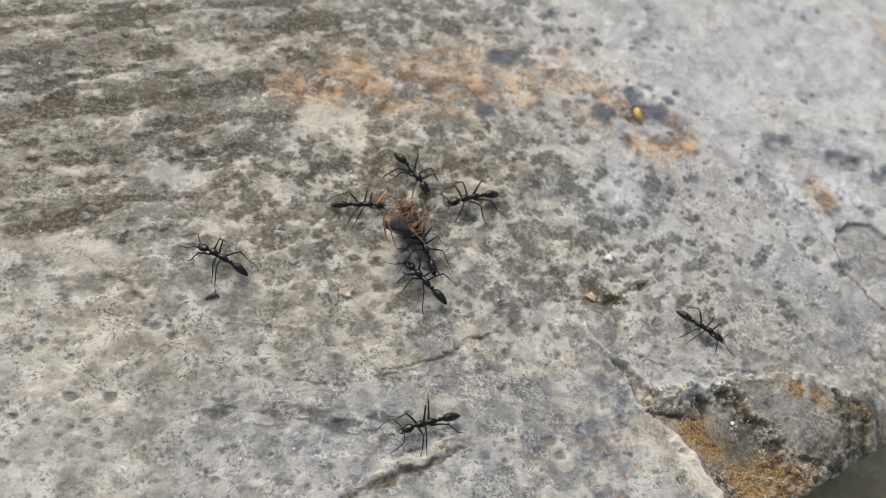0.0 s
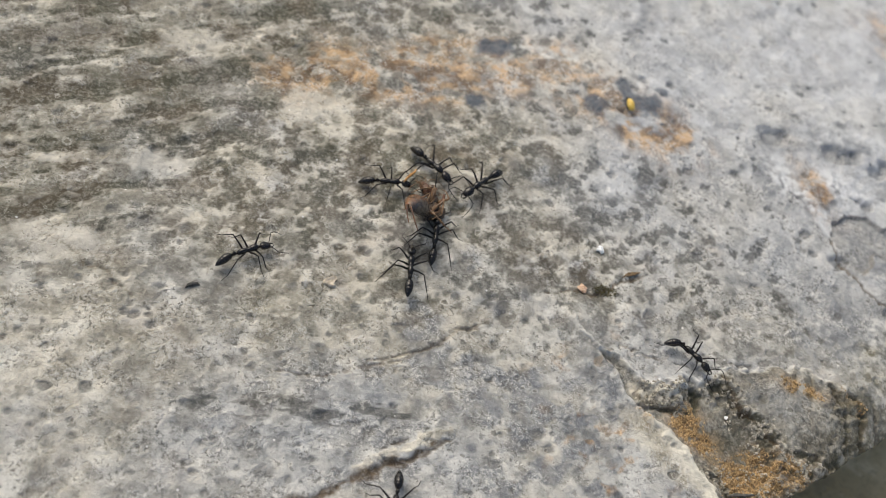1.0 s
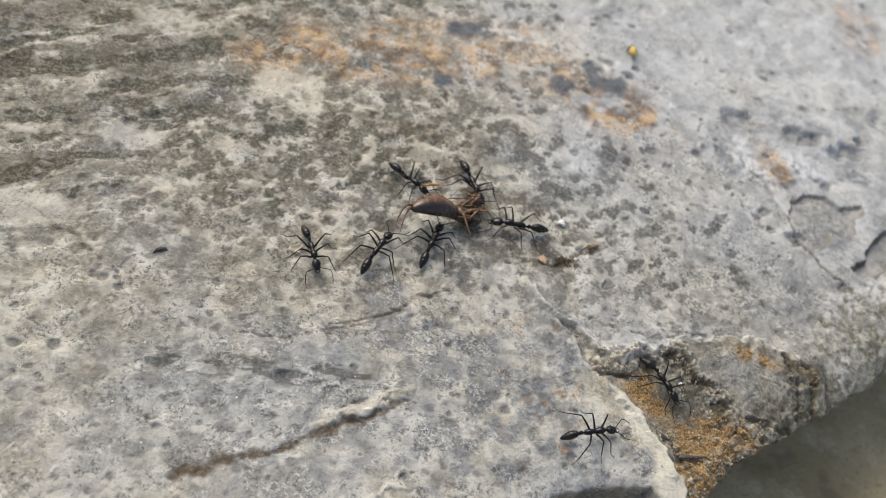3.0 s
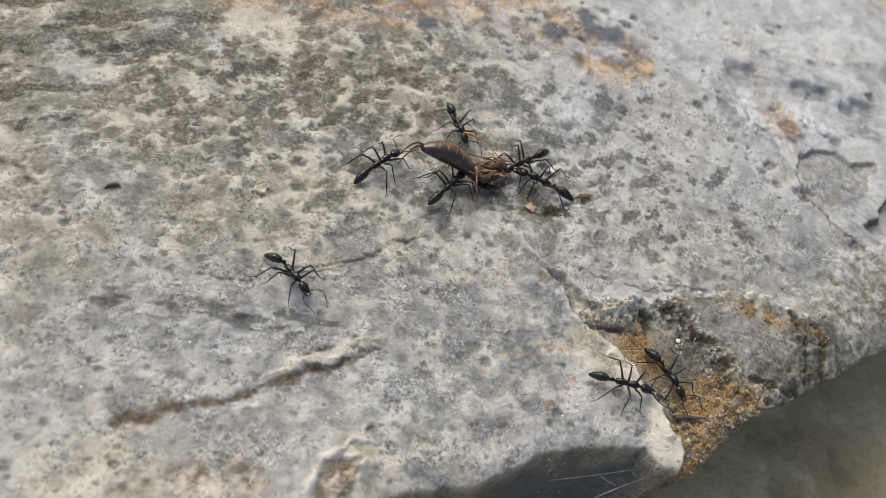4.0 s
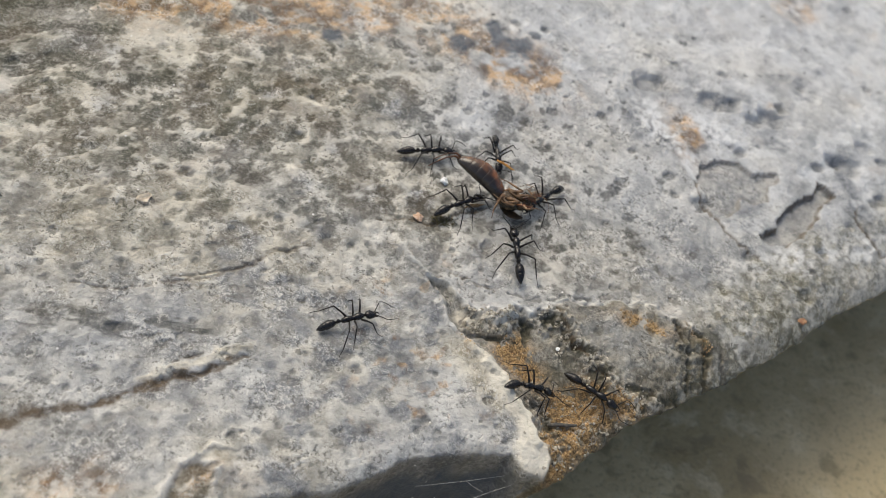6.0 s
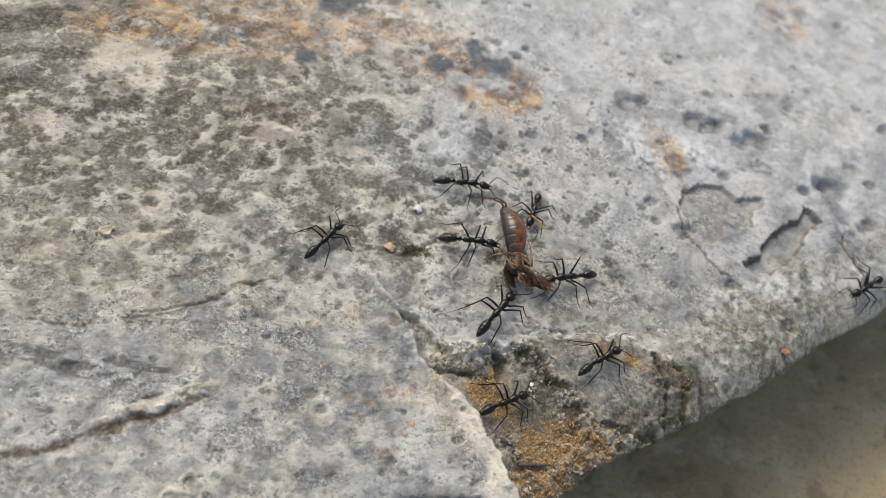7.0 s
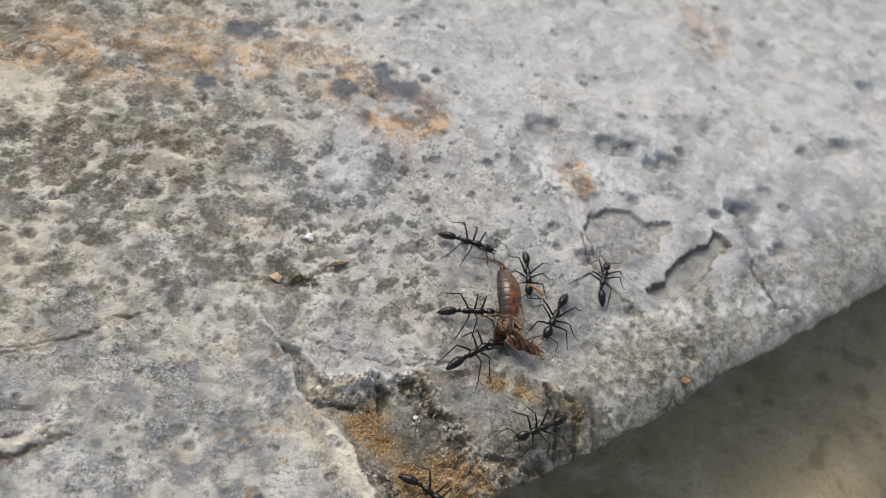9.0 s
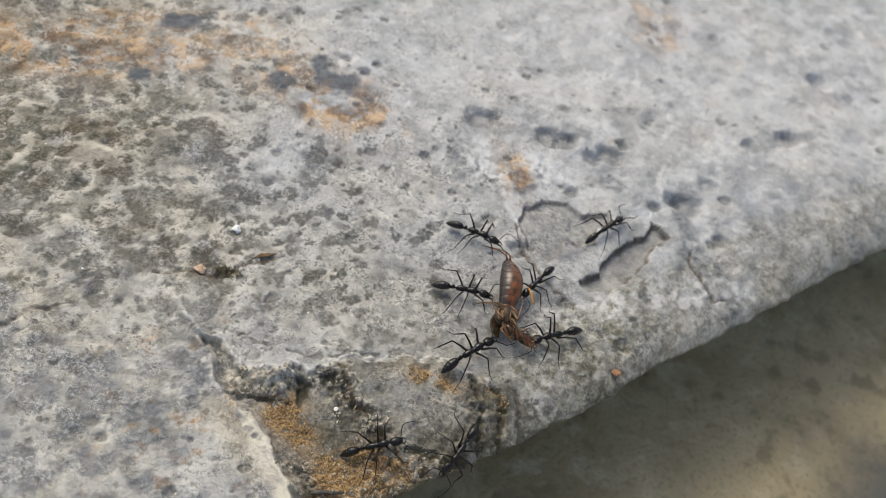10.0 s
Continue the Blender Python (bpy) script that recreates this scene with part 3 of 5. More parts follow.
plate = chip * np.clip(0.8 * step(left_d, 3.4, 2.2) * step(Y, 46, 48.5) + 1.3 * bell(wx, wy, 73.5, 58, 6.5, 4) + 0.7 * bell(wx, wy, 55, 54.5, 2.2, 2), 0, 1)
slate = np.maximum(slate, 0.75 * plate)
slate = np.maximum(slate, 0.85 * bell(X, Y, 86, 71, 19, 10) * (1 - chip) + 0.6 * bell(wx, wy, 35.3, 54.2, 2.6, 2.2) + 0.55 * bell(wx, wy, 39.5, 54.5, 1.7, 1.6) + 0.42 * bell(X, Y, 4, 46, 34, 16) * step(fbm(X, Y, 7, 163, 3), -0.3, 0.3))
veins = np.zeros_like(X)
for w, line in ((0.5, [(43.9, 67.6), (46.7, 63.4), (48.6, 62.2), (49.9, 58.0), (52.0, 54.5), (53.7, 52.5)]), (0.35, [(46.9, 63.1), (50.8, 61.9), (52.2, 60), (53, 58.2), (55.6, 58)]), (0.8, [(53.7, 52.5), (57.8, 48.6), (60.2, 45.4), (62, 41)]),
                (0.5, [(24.0, 34.4), (26.3, 33.2), (27.6, 32.7)]), (0.45, [(26.4, 33.2), (26.8, 29.6)]), (0.5, [(20.8, 30.2), (21.6, 32.6), (24, 34.4)]), (0.4, [(24, 34.4), (25, 36), (27.6, 36)]), (0.22, [(65.3, 61.3), (68.4, 62.2), (72.9, 62.9), (78.9, 63.6), (82.2, 62.8), (84.5, 60.6)]), (0.35, [(66.3, 59.5), (68, 57.4), (69.2, 55.8)])):
    vein = step(to_line(wx, wy, line)[0] + 0.35 * fbm(X, Y, 0.9, 189, 2), w, 0.2 * w)
    veins = np.maximum(veins, vein)
    pale, lichen_and_shade, slate, Z = pale * (1 - vein) + vein * (0.75 + 0.2 * step(Y, 54, 50)) * (0.5 + 0.5 * ragged), lichen_and_shade * (1 - vein), slate * (1 - vein), Z + 0.3 * vein
pale = np.maximum(pale, 0.6 * step(bell(wx, wy, 10.5, 29.5, 2.4, 1.7) + bell(wx, wy, 15, 30.6, 1.7, 1.9), 0.3, 0.7) * ragged)
slate = np.maximum(slate, 0.62 * step(bell(wx, wy, 92.1, 109.0, 3.4, 4.6) + 0.25 * fbm(X, Y, 3, 167, 3), 0.3, 0.8))
rust += 0.9 * step(bell(wx, wy, 90.0, 99.2, 2.2, 4.2) + 0.25 * fbm(X, Y, 2, 137, 3), 0.35, 0.8) + 0.7 * step(bell(wx, wy, 117.9, 137.6, 6, 6) + 0.3 * fbm(X, Y, 5, 139, 3), 0.4, 0.9)
pale = np.maximum(pale, 0.95 * step(bell(wx, wy, 95.7, 99.6, 3.4, 3.0) + bell(wx, wy, 87.7, 92.9, 1.4, 3.2) + bell(wx, wy, 89.3, 87.8, 1.1, 3.4) + 0.3 * fbm(X, Y, 1.8, 198, 3), 0.45, 0.8) * (0.4 + 0.6 * ragged))
Z += 0.25 * step(bell(wx, wy, 95.7, 99.6, 3.4, 3.0) + 0.3 * fbm(X, Y, 1.8, 198, 3), 0.35, 0.8) - 0.5 * bell(wx, wy, 92.1, 109.0, 3.4, 4.6)
crust = step(inside(wx, wy, [(52.8, 58.6), (56.3, 58.9), (60, 59.4), (60.9, 57.6), (57, 56.1), (53.2, 55.7)]) + 0.4 * fbm(X, Y, 1.0, 187, 2), -0.2, 0.3)
Z += crust * (0.25 + 0.9 * np.abs(fbm(X, Y, 1.5, 188, 3)))
pits = step(fbm(X, Y, 1.1, 185, 2), -0.2, -0.5)
# dark olive furrows, and shade painted under the crust and in pockets
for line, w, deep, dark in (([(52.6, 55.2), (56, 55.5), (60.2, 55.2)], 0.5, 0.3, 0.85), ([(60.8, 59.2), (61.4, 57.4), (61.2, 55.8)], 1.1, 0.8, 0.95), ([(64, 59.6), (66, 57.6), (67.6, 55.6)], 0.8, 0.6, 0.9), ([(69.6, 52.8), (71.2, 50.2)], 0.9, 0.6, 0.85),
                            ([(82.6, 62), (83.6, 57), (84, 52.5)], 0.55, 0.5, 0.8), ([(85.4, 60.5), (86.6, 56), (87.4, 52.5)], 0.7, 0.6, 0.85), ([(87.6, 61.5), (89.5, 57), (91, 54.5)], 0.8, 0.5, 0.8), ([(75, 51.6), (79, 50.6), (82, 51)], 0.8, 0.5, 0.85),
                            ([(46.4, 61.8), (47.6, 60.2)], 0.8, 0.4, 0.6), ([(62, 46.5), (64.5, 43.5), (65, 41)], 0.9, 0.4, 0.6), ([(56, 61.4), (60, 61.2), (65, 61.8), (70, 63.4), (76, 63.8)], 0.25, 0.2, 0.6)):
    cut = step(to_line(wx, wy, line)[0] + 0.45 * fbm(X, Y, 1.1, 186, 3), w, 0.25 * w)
    Z, lichen_and_shade, pale, sand = Z - deep * cut, np.maximum(lichen_and_shade, dark * cut), pale * (1 - 0.8 * cut), sand * (1 - 0.6 * cut)
# pale crust, with dark holes put into its colour
pale, lichen_and_shade, slate = np.maximum(pale, crust * (0.85 + 0.15 * ragged)), np.maximum(lichen_and_shade * (1 - crust), 0.85 * crust * pits), slate * (1 - crust)
sand = np.maximum(sand, 0.8 * step(to_line(wx, wy, [(52.6, 54.2), (55.4, 51.2), (58.5, 48.2)])[0] + 0.6 * fbm(X, Y, 1.5, 203, 3), 0.9, 0.2))
edge_band = 0.95 * step(left_d + 0.5 * fbm(X, Y, 2.6, 182, 3), band, 0.6 * band) * step(chip_in, 0.12, -0.05) * step(Y, 56, 52) * (wx < 70)
pale, warm = np.maximum(pale * (1 - edge_band), edge_band), np.maximum(warm, edge_band)
lichen_and_shade, slate, spotty, sand = lichen_and_shade * (1 - edge_band), slate * (1 - edge_band), spotty * (1 - 0.7 * edge_band), sand * (1 - 0.9 * edge_band)
facet = chip * step(left_d + 0.4 * fbm(X, Y, 2, 207, 3), 3.4, 2.2) * step(Y, 46, 48.5) * step(Y, 57, 55.5)
slate, lichen_and_shade = np.maximum(slate, 0.8 * facet), lichen_and_shade * (1 - 0.7 * facet)
pale = np.maximum(pale, 0.75 * ragged * step(to_line(wx, wy, [(86.5, 63.5), (90, 61), (94.5, 58.5)])[0] + 0.7 * fbm(X, Y, 1.8, 208, 3), 1.5, 0.4))
crack = np.zeros_like(X)
for width, depth, line in CRACKS:
    d, s = to_line(wx, wy, line)
    d = d + (0.28 + 0.12 * (width > 0.9)) * fbm(X, Y, 0.9 + 0.9 * (width > 0.9), 215, 4, 0.6)
    w = width * (0.55 + 0.6 * np.clip(fbm(X, Y, 4, 211, 2) + 0.5, 0, 1.3)) * np.clip(4 * np.minimum(s, 1 - s) + 0.35, 0, 1)
    cut = step(d, w * 1.3, w * (0.5 if width < 0.9 else 0.1))
    crack, Z = np.maximum(crack, (0.95 if width > 0.7 else 0.75 if width > 0.27 else 0.45) * cut), Z - depth * cut
crack = np.maximum(crack, 0.6 * step(left_d, 0.6, 0.2) * (chip_in > -0.2) * ragged) * (1 - veins)
for ring, depth in ((PIT_BIG, 1.15), (PIT_LOBED, 0.7)):
    d = inside(X + 0.35 * fbm(X, Y, 2, 221, 2), Y + 0.35 * fbm(X, Y, 2, 231, 2), ring)
    Z -= depth * step(d, -0.05, 0.4)
    slate = np.maximum(slate, (0.6 + 0.15 * (depth < 1)) * step(d, -0.1, 0.3))
    warm = np.maximum(warm, 0.5 * step(d, -0.1, 0.3))
    pale *= 1 - 0.8 * step(d, -0.3, 0.2)
    lichen_and_shade *= 1 - step(d, -0.3, 0.2)
    # a dark rim inside each pit, part dirt, part painted shade
    crack = np.maximum(crack, (0.85 if depth > 1 else 0.5) * step(d, -0.1, 0.05) * step(d, 0.6 + 0.35 * fbm(X, Y, 2.5, 235, 2), 0.15))
loose = [(rng.uniform(60, 170), rng.uniform(62, 150), rng.uniform(0.3, 1.0)) for _ in range(70)] + [(rng.uniform(-50, 90), rng.uniform(30, 125), rng.uniform(0.3, 0.75)) for _ in range(240)] + [(rng.uniform(-30, 60), rng.uniform(28, 72), rng.uniform(0.16, 0.5)) for _ in range(260)]
for cx, cy, r in PITS + loose:
    i0, i1 = np.searchsorted(xs, (cx - 2.2 * r, cx + 2.2 * r))
    j0, j1 = np.searchsorted(ys, (cy - 2.2 * r, cy + 2.2 * r))
    box = np.s_[i0:i1, j0:j1]
    big = (cx, cy, r) in PITS
    lump = r * (1.2 * (1 + 0.3 * lattice(X[box], Y[box], 1.6 * r, 241)) if big else 1 + 0.35 * lattice(wx[box], wy[box], 1.1, 241))
    d = np.hypot((X[box] - cx) * 0.85, Y[box] - cy) / np.maximum(lump, 0.05)
    hole = step(d, 1.25, 0.55) if big else step(d, 1.15, 0.7)
    Z[box] -= (0.75 if big else 0.45) * min(r, 1.5) * hole
    # each hole is made darker than the stone around it
    slate[box] = np.maximum(slate[box], (0.62 if big else 0.6) * hole)
    lichen_and_shade[box] = np.maximum(lichen_and_shade[box], hole * (0.2 if r > 0.95 else 0.45))
Z[[0, -1], :], Z[:, -1] = -37, -37
Z = np.maximum(Z, -38.0)
# the lip carries no pale crust; painted shade runs over it and below
pale, lichen_and_shade = pale * step(off, -0.2, 1.2), np.maximum(lichen_and_shade, 0.75 * step(off, 0.5, -0.5))
sand = np.maximum(sand, 0.3 * crust * step(lumps, -0.2, 0.1))
spotty = np.maximum(spotty, 0.45 * step(X, 118, 78)) * (1 - 0.6 * bell(X, Y, 46, 50, 10, 12))
spotty = np.maximum(spotty * (1 - 0.6 * chip), np.maximum(0.5 * chip, 0.5 * verge))
STAINS_AND_SHADE = {"lichen_and_shade": lichen_and_shade, "spotty": spotty, "rust": rust, "inky": inky, "slate": slate, "warm": warm, "pale": pale, "chip": np.clip(chip * 0.95 * (1 - 0.55 * plate) * (1 - crust), 0, 1), "verge": verge, "sand": sand, "crack": crack}


def surface(x, y, blur=1.2):
    """The height of the rock, in millimetres, evened over a small patch."""
    total = 0.0
    for dx, dy in ((0, 0), (blur, 0), (-blur, 0), (0, blur), (0, -blur)):
        i = int(np.clip(np.searchsorted(xs, x + dx), 0, len(xs) - 1))
        j = int(np.clip(np.searchsorted(ys, y + dy), 0, len(ys) - 1))
        total += max(float(Z[i, j]), -6.0)
    return total / 5


# ---- end of relief ----
def sheet(name, heights, material, label, category):
    nx, ny = heights.shape
    me = bpy.data.meshes.new(name)
    k = np.arange(nx * ny).reshape(nx, ny)
    quads = np.stack([k[:-1, :-1], k[1:, :-1], k[1:, 1:], k[:-1, 1:]], -1).reshape(-1, 4)
    quads = quads[(off.ravel()[quads] > -9).any(1)]  # the slab ends where its side meets the ground
    me.vertices.add(nx * ny)
    me.vertices.foreach_set("co", (np.stack([X - 0.55 * tuck, Y + 0.83 * tuck, heights], -1) * MM).astype(np.float32).ravel())
    me.loops.add(quads.size)
    me.loops.foreach_set("vertex_index", quads.astype(np.int32).ravel())
    me.polygons.add(len(quads))
    me.polygons.foreach_set("loop_start", np.arange(0, quads.size, 4, dtype=np.int32))
    me.update(calc_edges=True)
    me.polygons.foreach_set("use_smooth", np.ones(len(quads), bool))
    for key, v in STAINS_AND_SHADE.items():
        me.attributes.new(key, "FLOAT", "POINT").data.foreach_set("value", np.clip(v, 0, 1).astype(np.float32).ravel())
    me.materials.append(material)
    return tagged(new(name, me), label, category, kind="structure")


sheet("rock", Z, ROCK, "weathered grey limestone slab, spotted with lichens, rust-stained and chipped at its edge, side painted with shade", "rock")

bm = bmesh.new()
bmesh.ops.create_grid(bm, x_segments=60, y_segments=60, size=1.0)
for v in bm.verts:
    r = max(abs(v.co.x), abs(v.co.y))
    v.co *= 0.6 + 30 * r ** 4
    v.co.z = -0.036 + (0.0012 * noise.noise(v.co * 30) if r < 0.9 else 0)
me = bpy.data.meshes.new("ground")
bm.to_mesh(me)
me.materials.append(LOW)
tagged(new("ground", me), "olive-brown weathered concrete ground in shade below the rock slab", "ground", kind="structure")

# ---- building helpers, in millimetres ----
def ring_loft(bm, sections, n=12):
    """A closed skin through rings (x, y, z, half width, half height) along x."""
    rings = []
    for x, y, z, w, h in sections:
        rings.append([bm.verts.new((x, y + w * math.cos(a), z + h * math.sin(a))) for a in (2 * math.pi * k / n for k in range(n))])
    for a, b in zip(rings, rings[1:]):
        for k in range(n):
            bm.faces.new((a[k], a[(k + 1) % n], b[(k + 1) % n], b[k]))
    bm.faces.new(rings[0][::-1])
    bm.faces.new(rings[-1])
    return bm


def tube(bm, points, radii, n=6):
    """A tapered, bent tube through points."""
    pts = [Vector(p) for p in points]
    rings = []
    for k, p in enumerate(pts):
        way = (pts[min(k + 1, len(pts) - 1)] - pts[max(k - 1, 0)]).normalized()
        side = way.cross(Vector((0.13, 0.21, 1.0))).normalized()
        up = side.cross(way)
        rings.append([bm.verts.new(p + radii[k] * (side * math.cos(a) + up * math.sin(a))) for a in (2 * math.pi * j / n for j in range(n))])
    for a, b in zip(rings, rings[1:]):
        for k in range(n):
            bm.faces.new((a[k], a[(k + 1) % n], b[(k + 1) % n], b[k]))
    bm.faces.new(rings[0][::-1])
    bm.faces.new(rings[-1])
    return bm


def egg(bm, cx, cy, cz, rx, ry, rz, u=12, v=8, rough=0.0):
    ball = bmesh.ops.create_uvsphere(bm, u_segments=u, v_segments=v, radius=1.0)["verts"]
    for p in ball:
        k = 1 + rough * noise.noise(p.co * 1.7 + Vector((cx, cy, cz)))
        p.co = Vector((cx + rx * k * p.co.x, cy + ry * k * p.co.y, cz + rz * k * p.co.z))
    return bm


def part(name, bm, material, parent=None, label="", at=(0, 0, 0)):
    """Links a bmesh, built in millimetres, as one smooth mesh object under its thing or part."""
    bmesh.ops.recalc_face_normals(bm, faces=bm.faces)
    for v in bm.verts:
        v.co *= MM
    for f in bm.faces:
        f.smooth = True
    me = bpy.data.meshes.new(name)
    bm.to_mesh(me)
    bm.free()
    me.materials.append(material)
    ob = new(name, me)
    ob.location = Vector(at) * MM
    if parent is not None:
        ob.parent = parent
    return tagged(ob, label)


# ---- the ants ----
def limb(parent, at, knee, ankle, toe, name="leg", thick=1.0, skin=None):
    """A leg with its origin at the hip: thigh with shin and foot under it."""
    skin = skin or LIMB
    k, a, t = (Vector(p) - Vector(at) for p in (knee, ankle, toe))
    mid = k * 0.5 + Vector((0, 0, 0.12))
    leg = part(name, tube(bmesh.new(), [(0, 0, 0), k * 0.12, mid, k * 0.9, k], [r * thick for r in (0.13, 0.17, 0.14, 0.105, 0.09)]), skin, parent, at=at)
    part("shin", tube(bmesh.new(), [k, k.lerp(a, 0.35), k.lerp(a, 0.8), a], [r * thick for r in (0.085, 0.09, 0.075, 0.055)]), skin, leg)
    part("foot", tube(bmesh.new(), [a, a.lerp(t, 0.4) + Vector((0, 0, 0.03)), a.lerp(t, 0.8), t], [r * thick for r in (0.05, 0.045, 0.036, 0.04)], 5), skin, leg)
    return leg


def build_ant():
    """A slender hunting ant about 9.5 mm long, facing +x, its feet at z = 0."""
    ant = new("ant")
    part("thorax", ring_loft(bmesh.new(), [(-1.75, 0, 1.5, 0.1, 0.12), (-1.68, 0, 1.5, 0.3, 0.32), (-1.35, 0, 1.58, 0.42, 0.45), (-0.8, 0, 1.68, 0.43, 0.45), (-0.3, 0, 1.68, 0.37, 0.38), (-0.02, 0, 1.64, 0.32, 0.32),
                                           (0.2, 0, 1.72, 0.4, 0.4), (0.6, 0, 1.8, 0.52, 0.48), (1.05, 0, 1.8, 0.5, 0.47), (1.4, 0, 1.74, 0.33, 0.34), (1.62, 0, 1.7, 0.17, 0.18), (1.8, 0, 1.7, 0.14, 0.15)], 14), BLACK, ant)
    part("waist", ring_loft(bmesh.new(), [(-2.5, 0, 1.42, 0.14, 0.16), (-2.42, 0, 1.5, 0.24, 0.3), (-2.22, 0, 1.62, 0.3, 0.42), (-2.02, 0, 1.58, 0.26, 0.34), (-1.85, 0, 1.47, 0.15, 0.15), (-1.7, 0, 1.47, 0.12, 0.12)]), BLACK, ant)
    rings, hull = [], ((-5.35, 0.03, 0.92), (-5.25, 0.14, 0.96), (-4.9, 0.36, 1.1), (-4.4, 0.54, 1.27), (-3.9, 0.62, 1.4), (-3.45, 0.62, 1.47), (-3.1, 0.55, 1.49), (-2.75, 0.42, 1.47), (-2.55, 0.22, 1.43), (-2.46, 0.1, 1.42))
    for x in sorted([h[0] for h in hull] + [b + e for b in (-4.75, -4.25, -3.32) for e in (-0.03, 0.05, 0.12)]):
        pinch = 0.88 if any(abs(x - b - 0.05) < 0.01 for b in (-4.75, -4.25)) else 0.8 if abs(x + 3.27) < 0.01 else 1.0
        w, z = (float(np.interp(x, [h[0] for h in hull], [h[k] for h in hull])) for k in (1, 2))
        rings.append((x, 0, z, w * pinch, w * pinch))
    part("abdomen", ring_loft(bmesh.new(), rings, 14), BLACK, ant)
    head = part("head", ring_loft(bmesh.new(), [(1.72, 0, 1.66, 0.1, 0.1), (1.78, 0, 1.66, 0.3, 0.27), (1.95, 0, 1.64, 0.52, 0.42), (2.3, 0, 1.58, 0.64, 0.48), (2.7, 0, 1.5, 0.63, 0.45), (3.05, 0, 1.42, 0.52, 0.36), (3.3, 0, 1.36, 0.36, 0.24), (3.42, 0, 1.32, 0.2, 0.12)], 14), BLACK, ant)
    for side in (1, -1):
        part("eye", egg(bmesh.new(), 2.55, side * 0.57, 1.66, 0.15, 0.1, 0.14, 8, 6), EYE_BLACK, head)
        part("jaw", tube(bmesh.new(), [(3.25, side * 0.3, 1.32), (3.5, side * 0.36, 1.27), (3.78, side * 0.22, 1.22), (3.92, side * 0.04, 1.2)], [0.13, 0.11, 0.08, 0.03]), LIMB, head)
        feeler = part("feeler", tube(bmesh.new(), [(0, 0, 0), (0.35, side * 0.5, 0.25), (0.75, side * 1.1, 0.4), (1.0, side * 1.5, 0.4)], [0.06, 0.07, 0.07, 0.065]), LIMB, ant, at=(3.15, side * 0.2, 1.5))
        part("whip", tube(bmesh.new(), [(1.0, side * 1.5, 0.4), (1.6, side * 1.62, 0.2), (2.4, side * 1.55, -0.25), (3.1, side * 1.35, -0.75)], [0.055, 0.06, 0.055, 0.035]), LIMB, feeler)
        limb(ant, (1.05, side * 0.36, 1.42), (2.0, side * 2.0, 2.45), (2.75, side * 2.75, 0.5), (3.45, side * 3.1, 0.06))
        limb(ant, (0.1, side * 0.34, 1.38), (0.0, side * 2.3, 2.6), (-0.3, side * 3.5, 0.5), (-0.45, side * 4.3, 0.06))
        limb(ant, (-0.65, side * 0.34, 1.36), (-2.1, side * 2.2, 2.75), (-3.5, side * 3.3, 0.6), (-4.5, side * 3.8, 0.06))
    ant.scale = (0.92, 0.92, 0.92)
    return tagged(ant, "slender glossy black ant walking over the grey rock", "ant", "ants")


first = build_ant()
GRIP = "slender glossy black ant gripping and dragging the dead brown insect"
ANTS = {"walker_a": first}
for key in ("walker_b", "walker_c", "walker_d", "walker_e"):
    ANTS[key] = copy_thing(first, pose(0, 0, 0))
for key in ("tail", "side", "belly", "neck", "jaw"):
    ANTS[key] = tagged(copy_thing(first, pose(0, 0, 0)), GRIP)
for key, size in (("walker_a", 0.87), ("walker_b", 0.88), ("walker_c", 0.88), ("tail", 0.93), ("side", 0.93), ("belly", 0.86), ("neck", 0.98), ("jaw", 1.0)):
    ANTS[key].scale = (size, size, size)


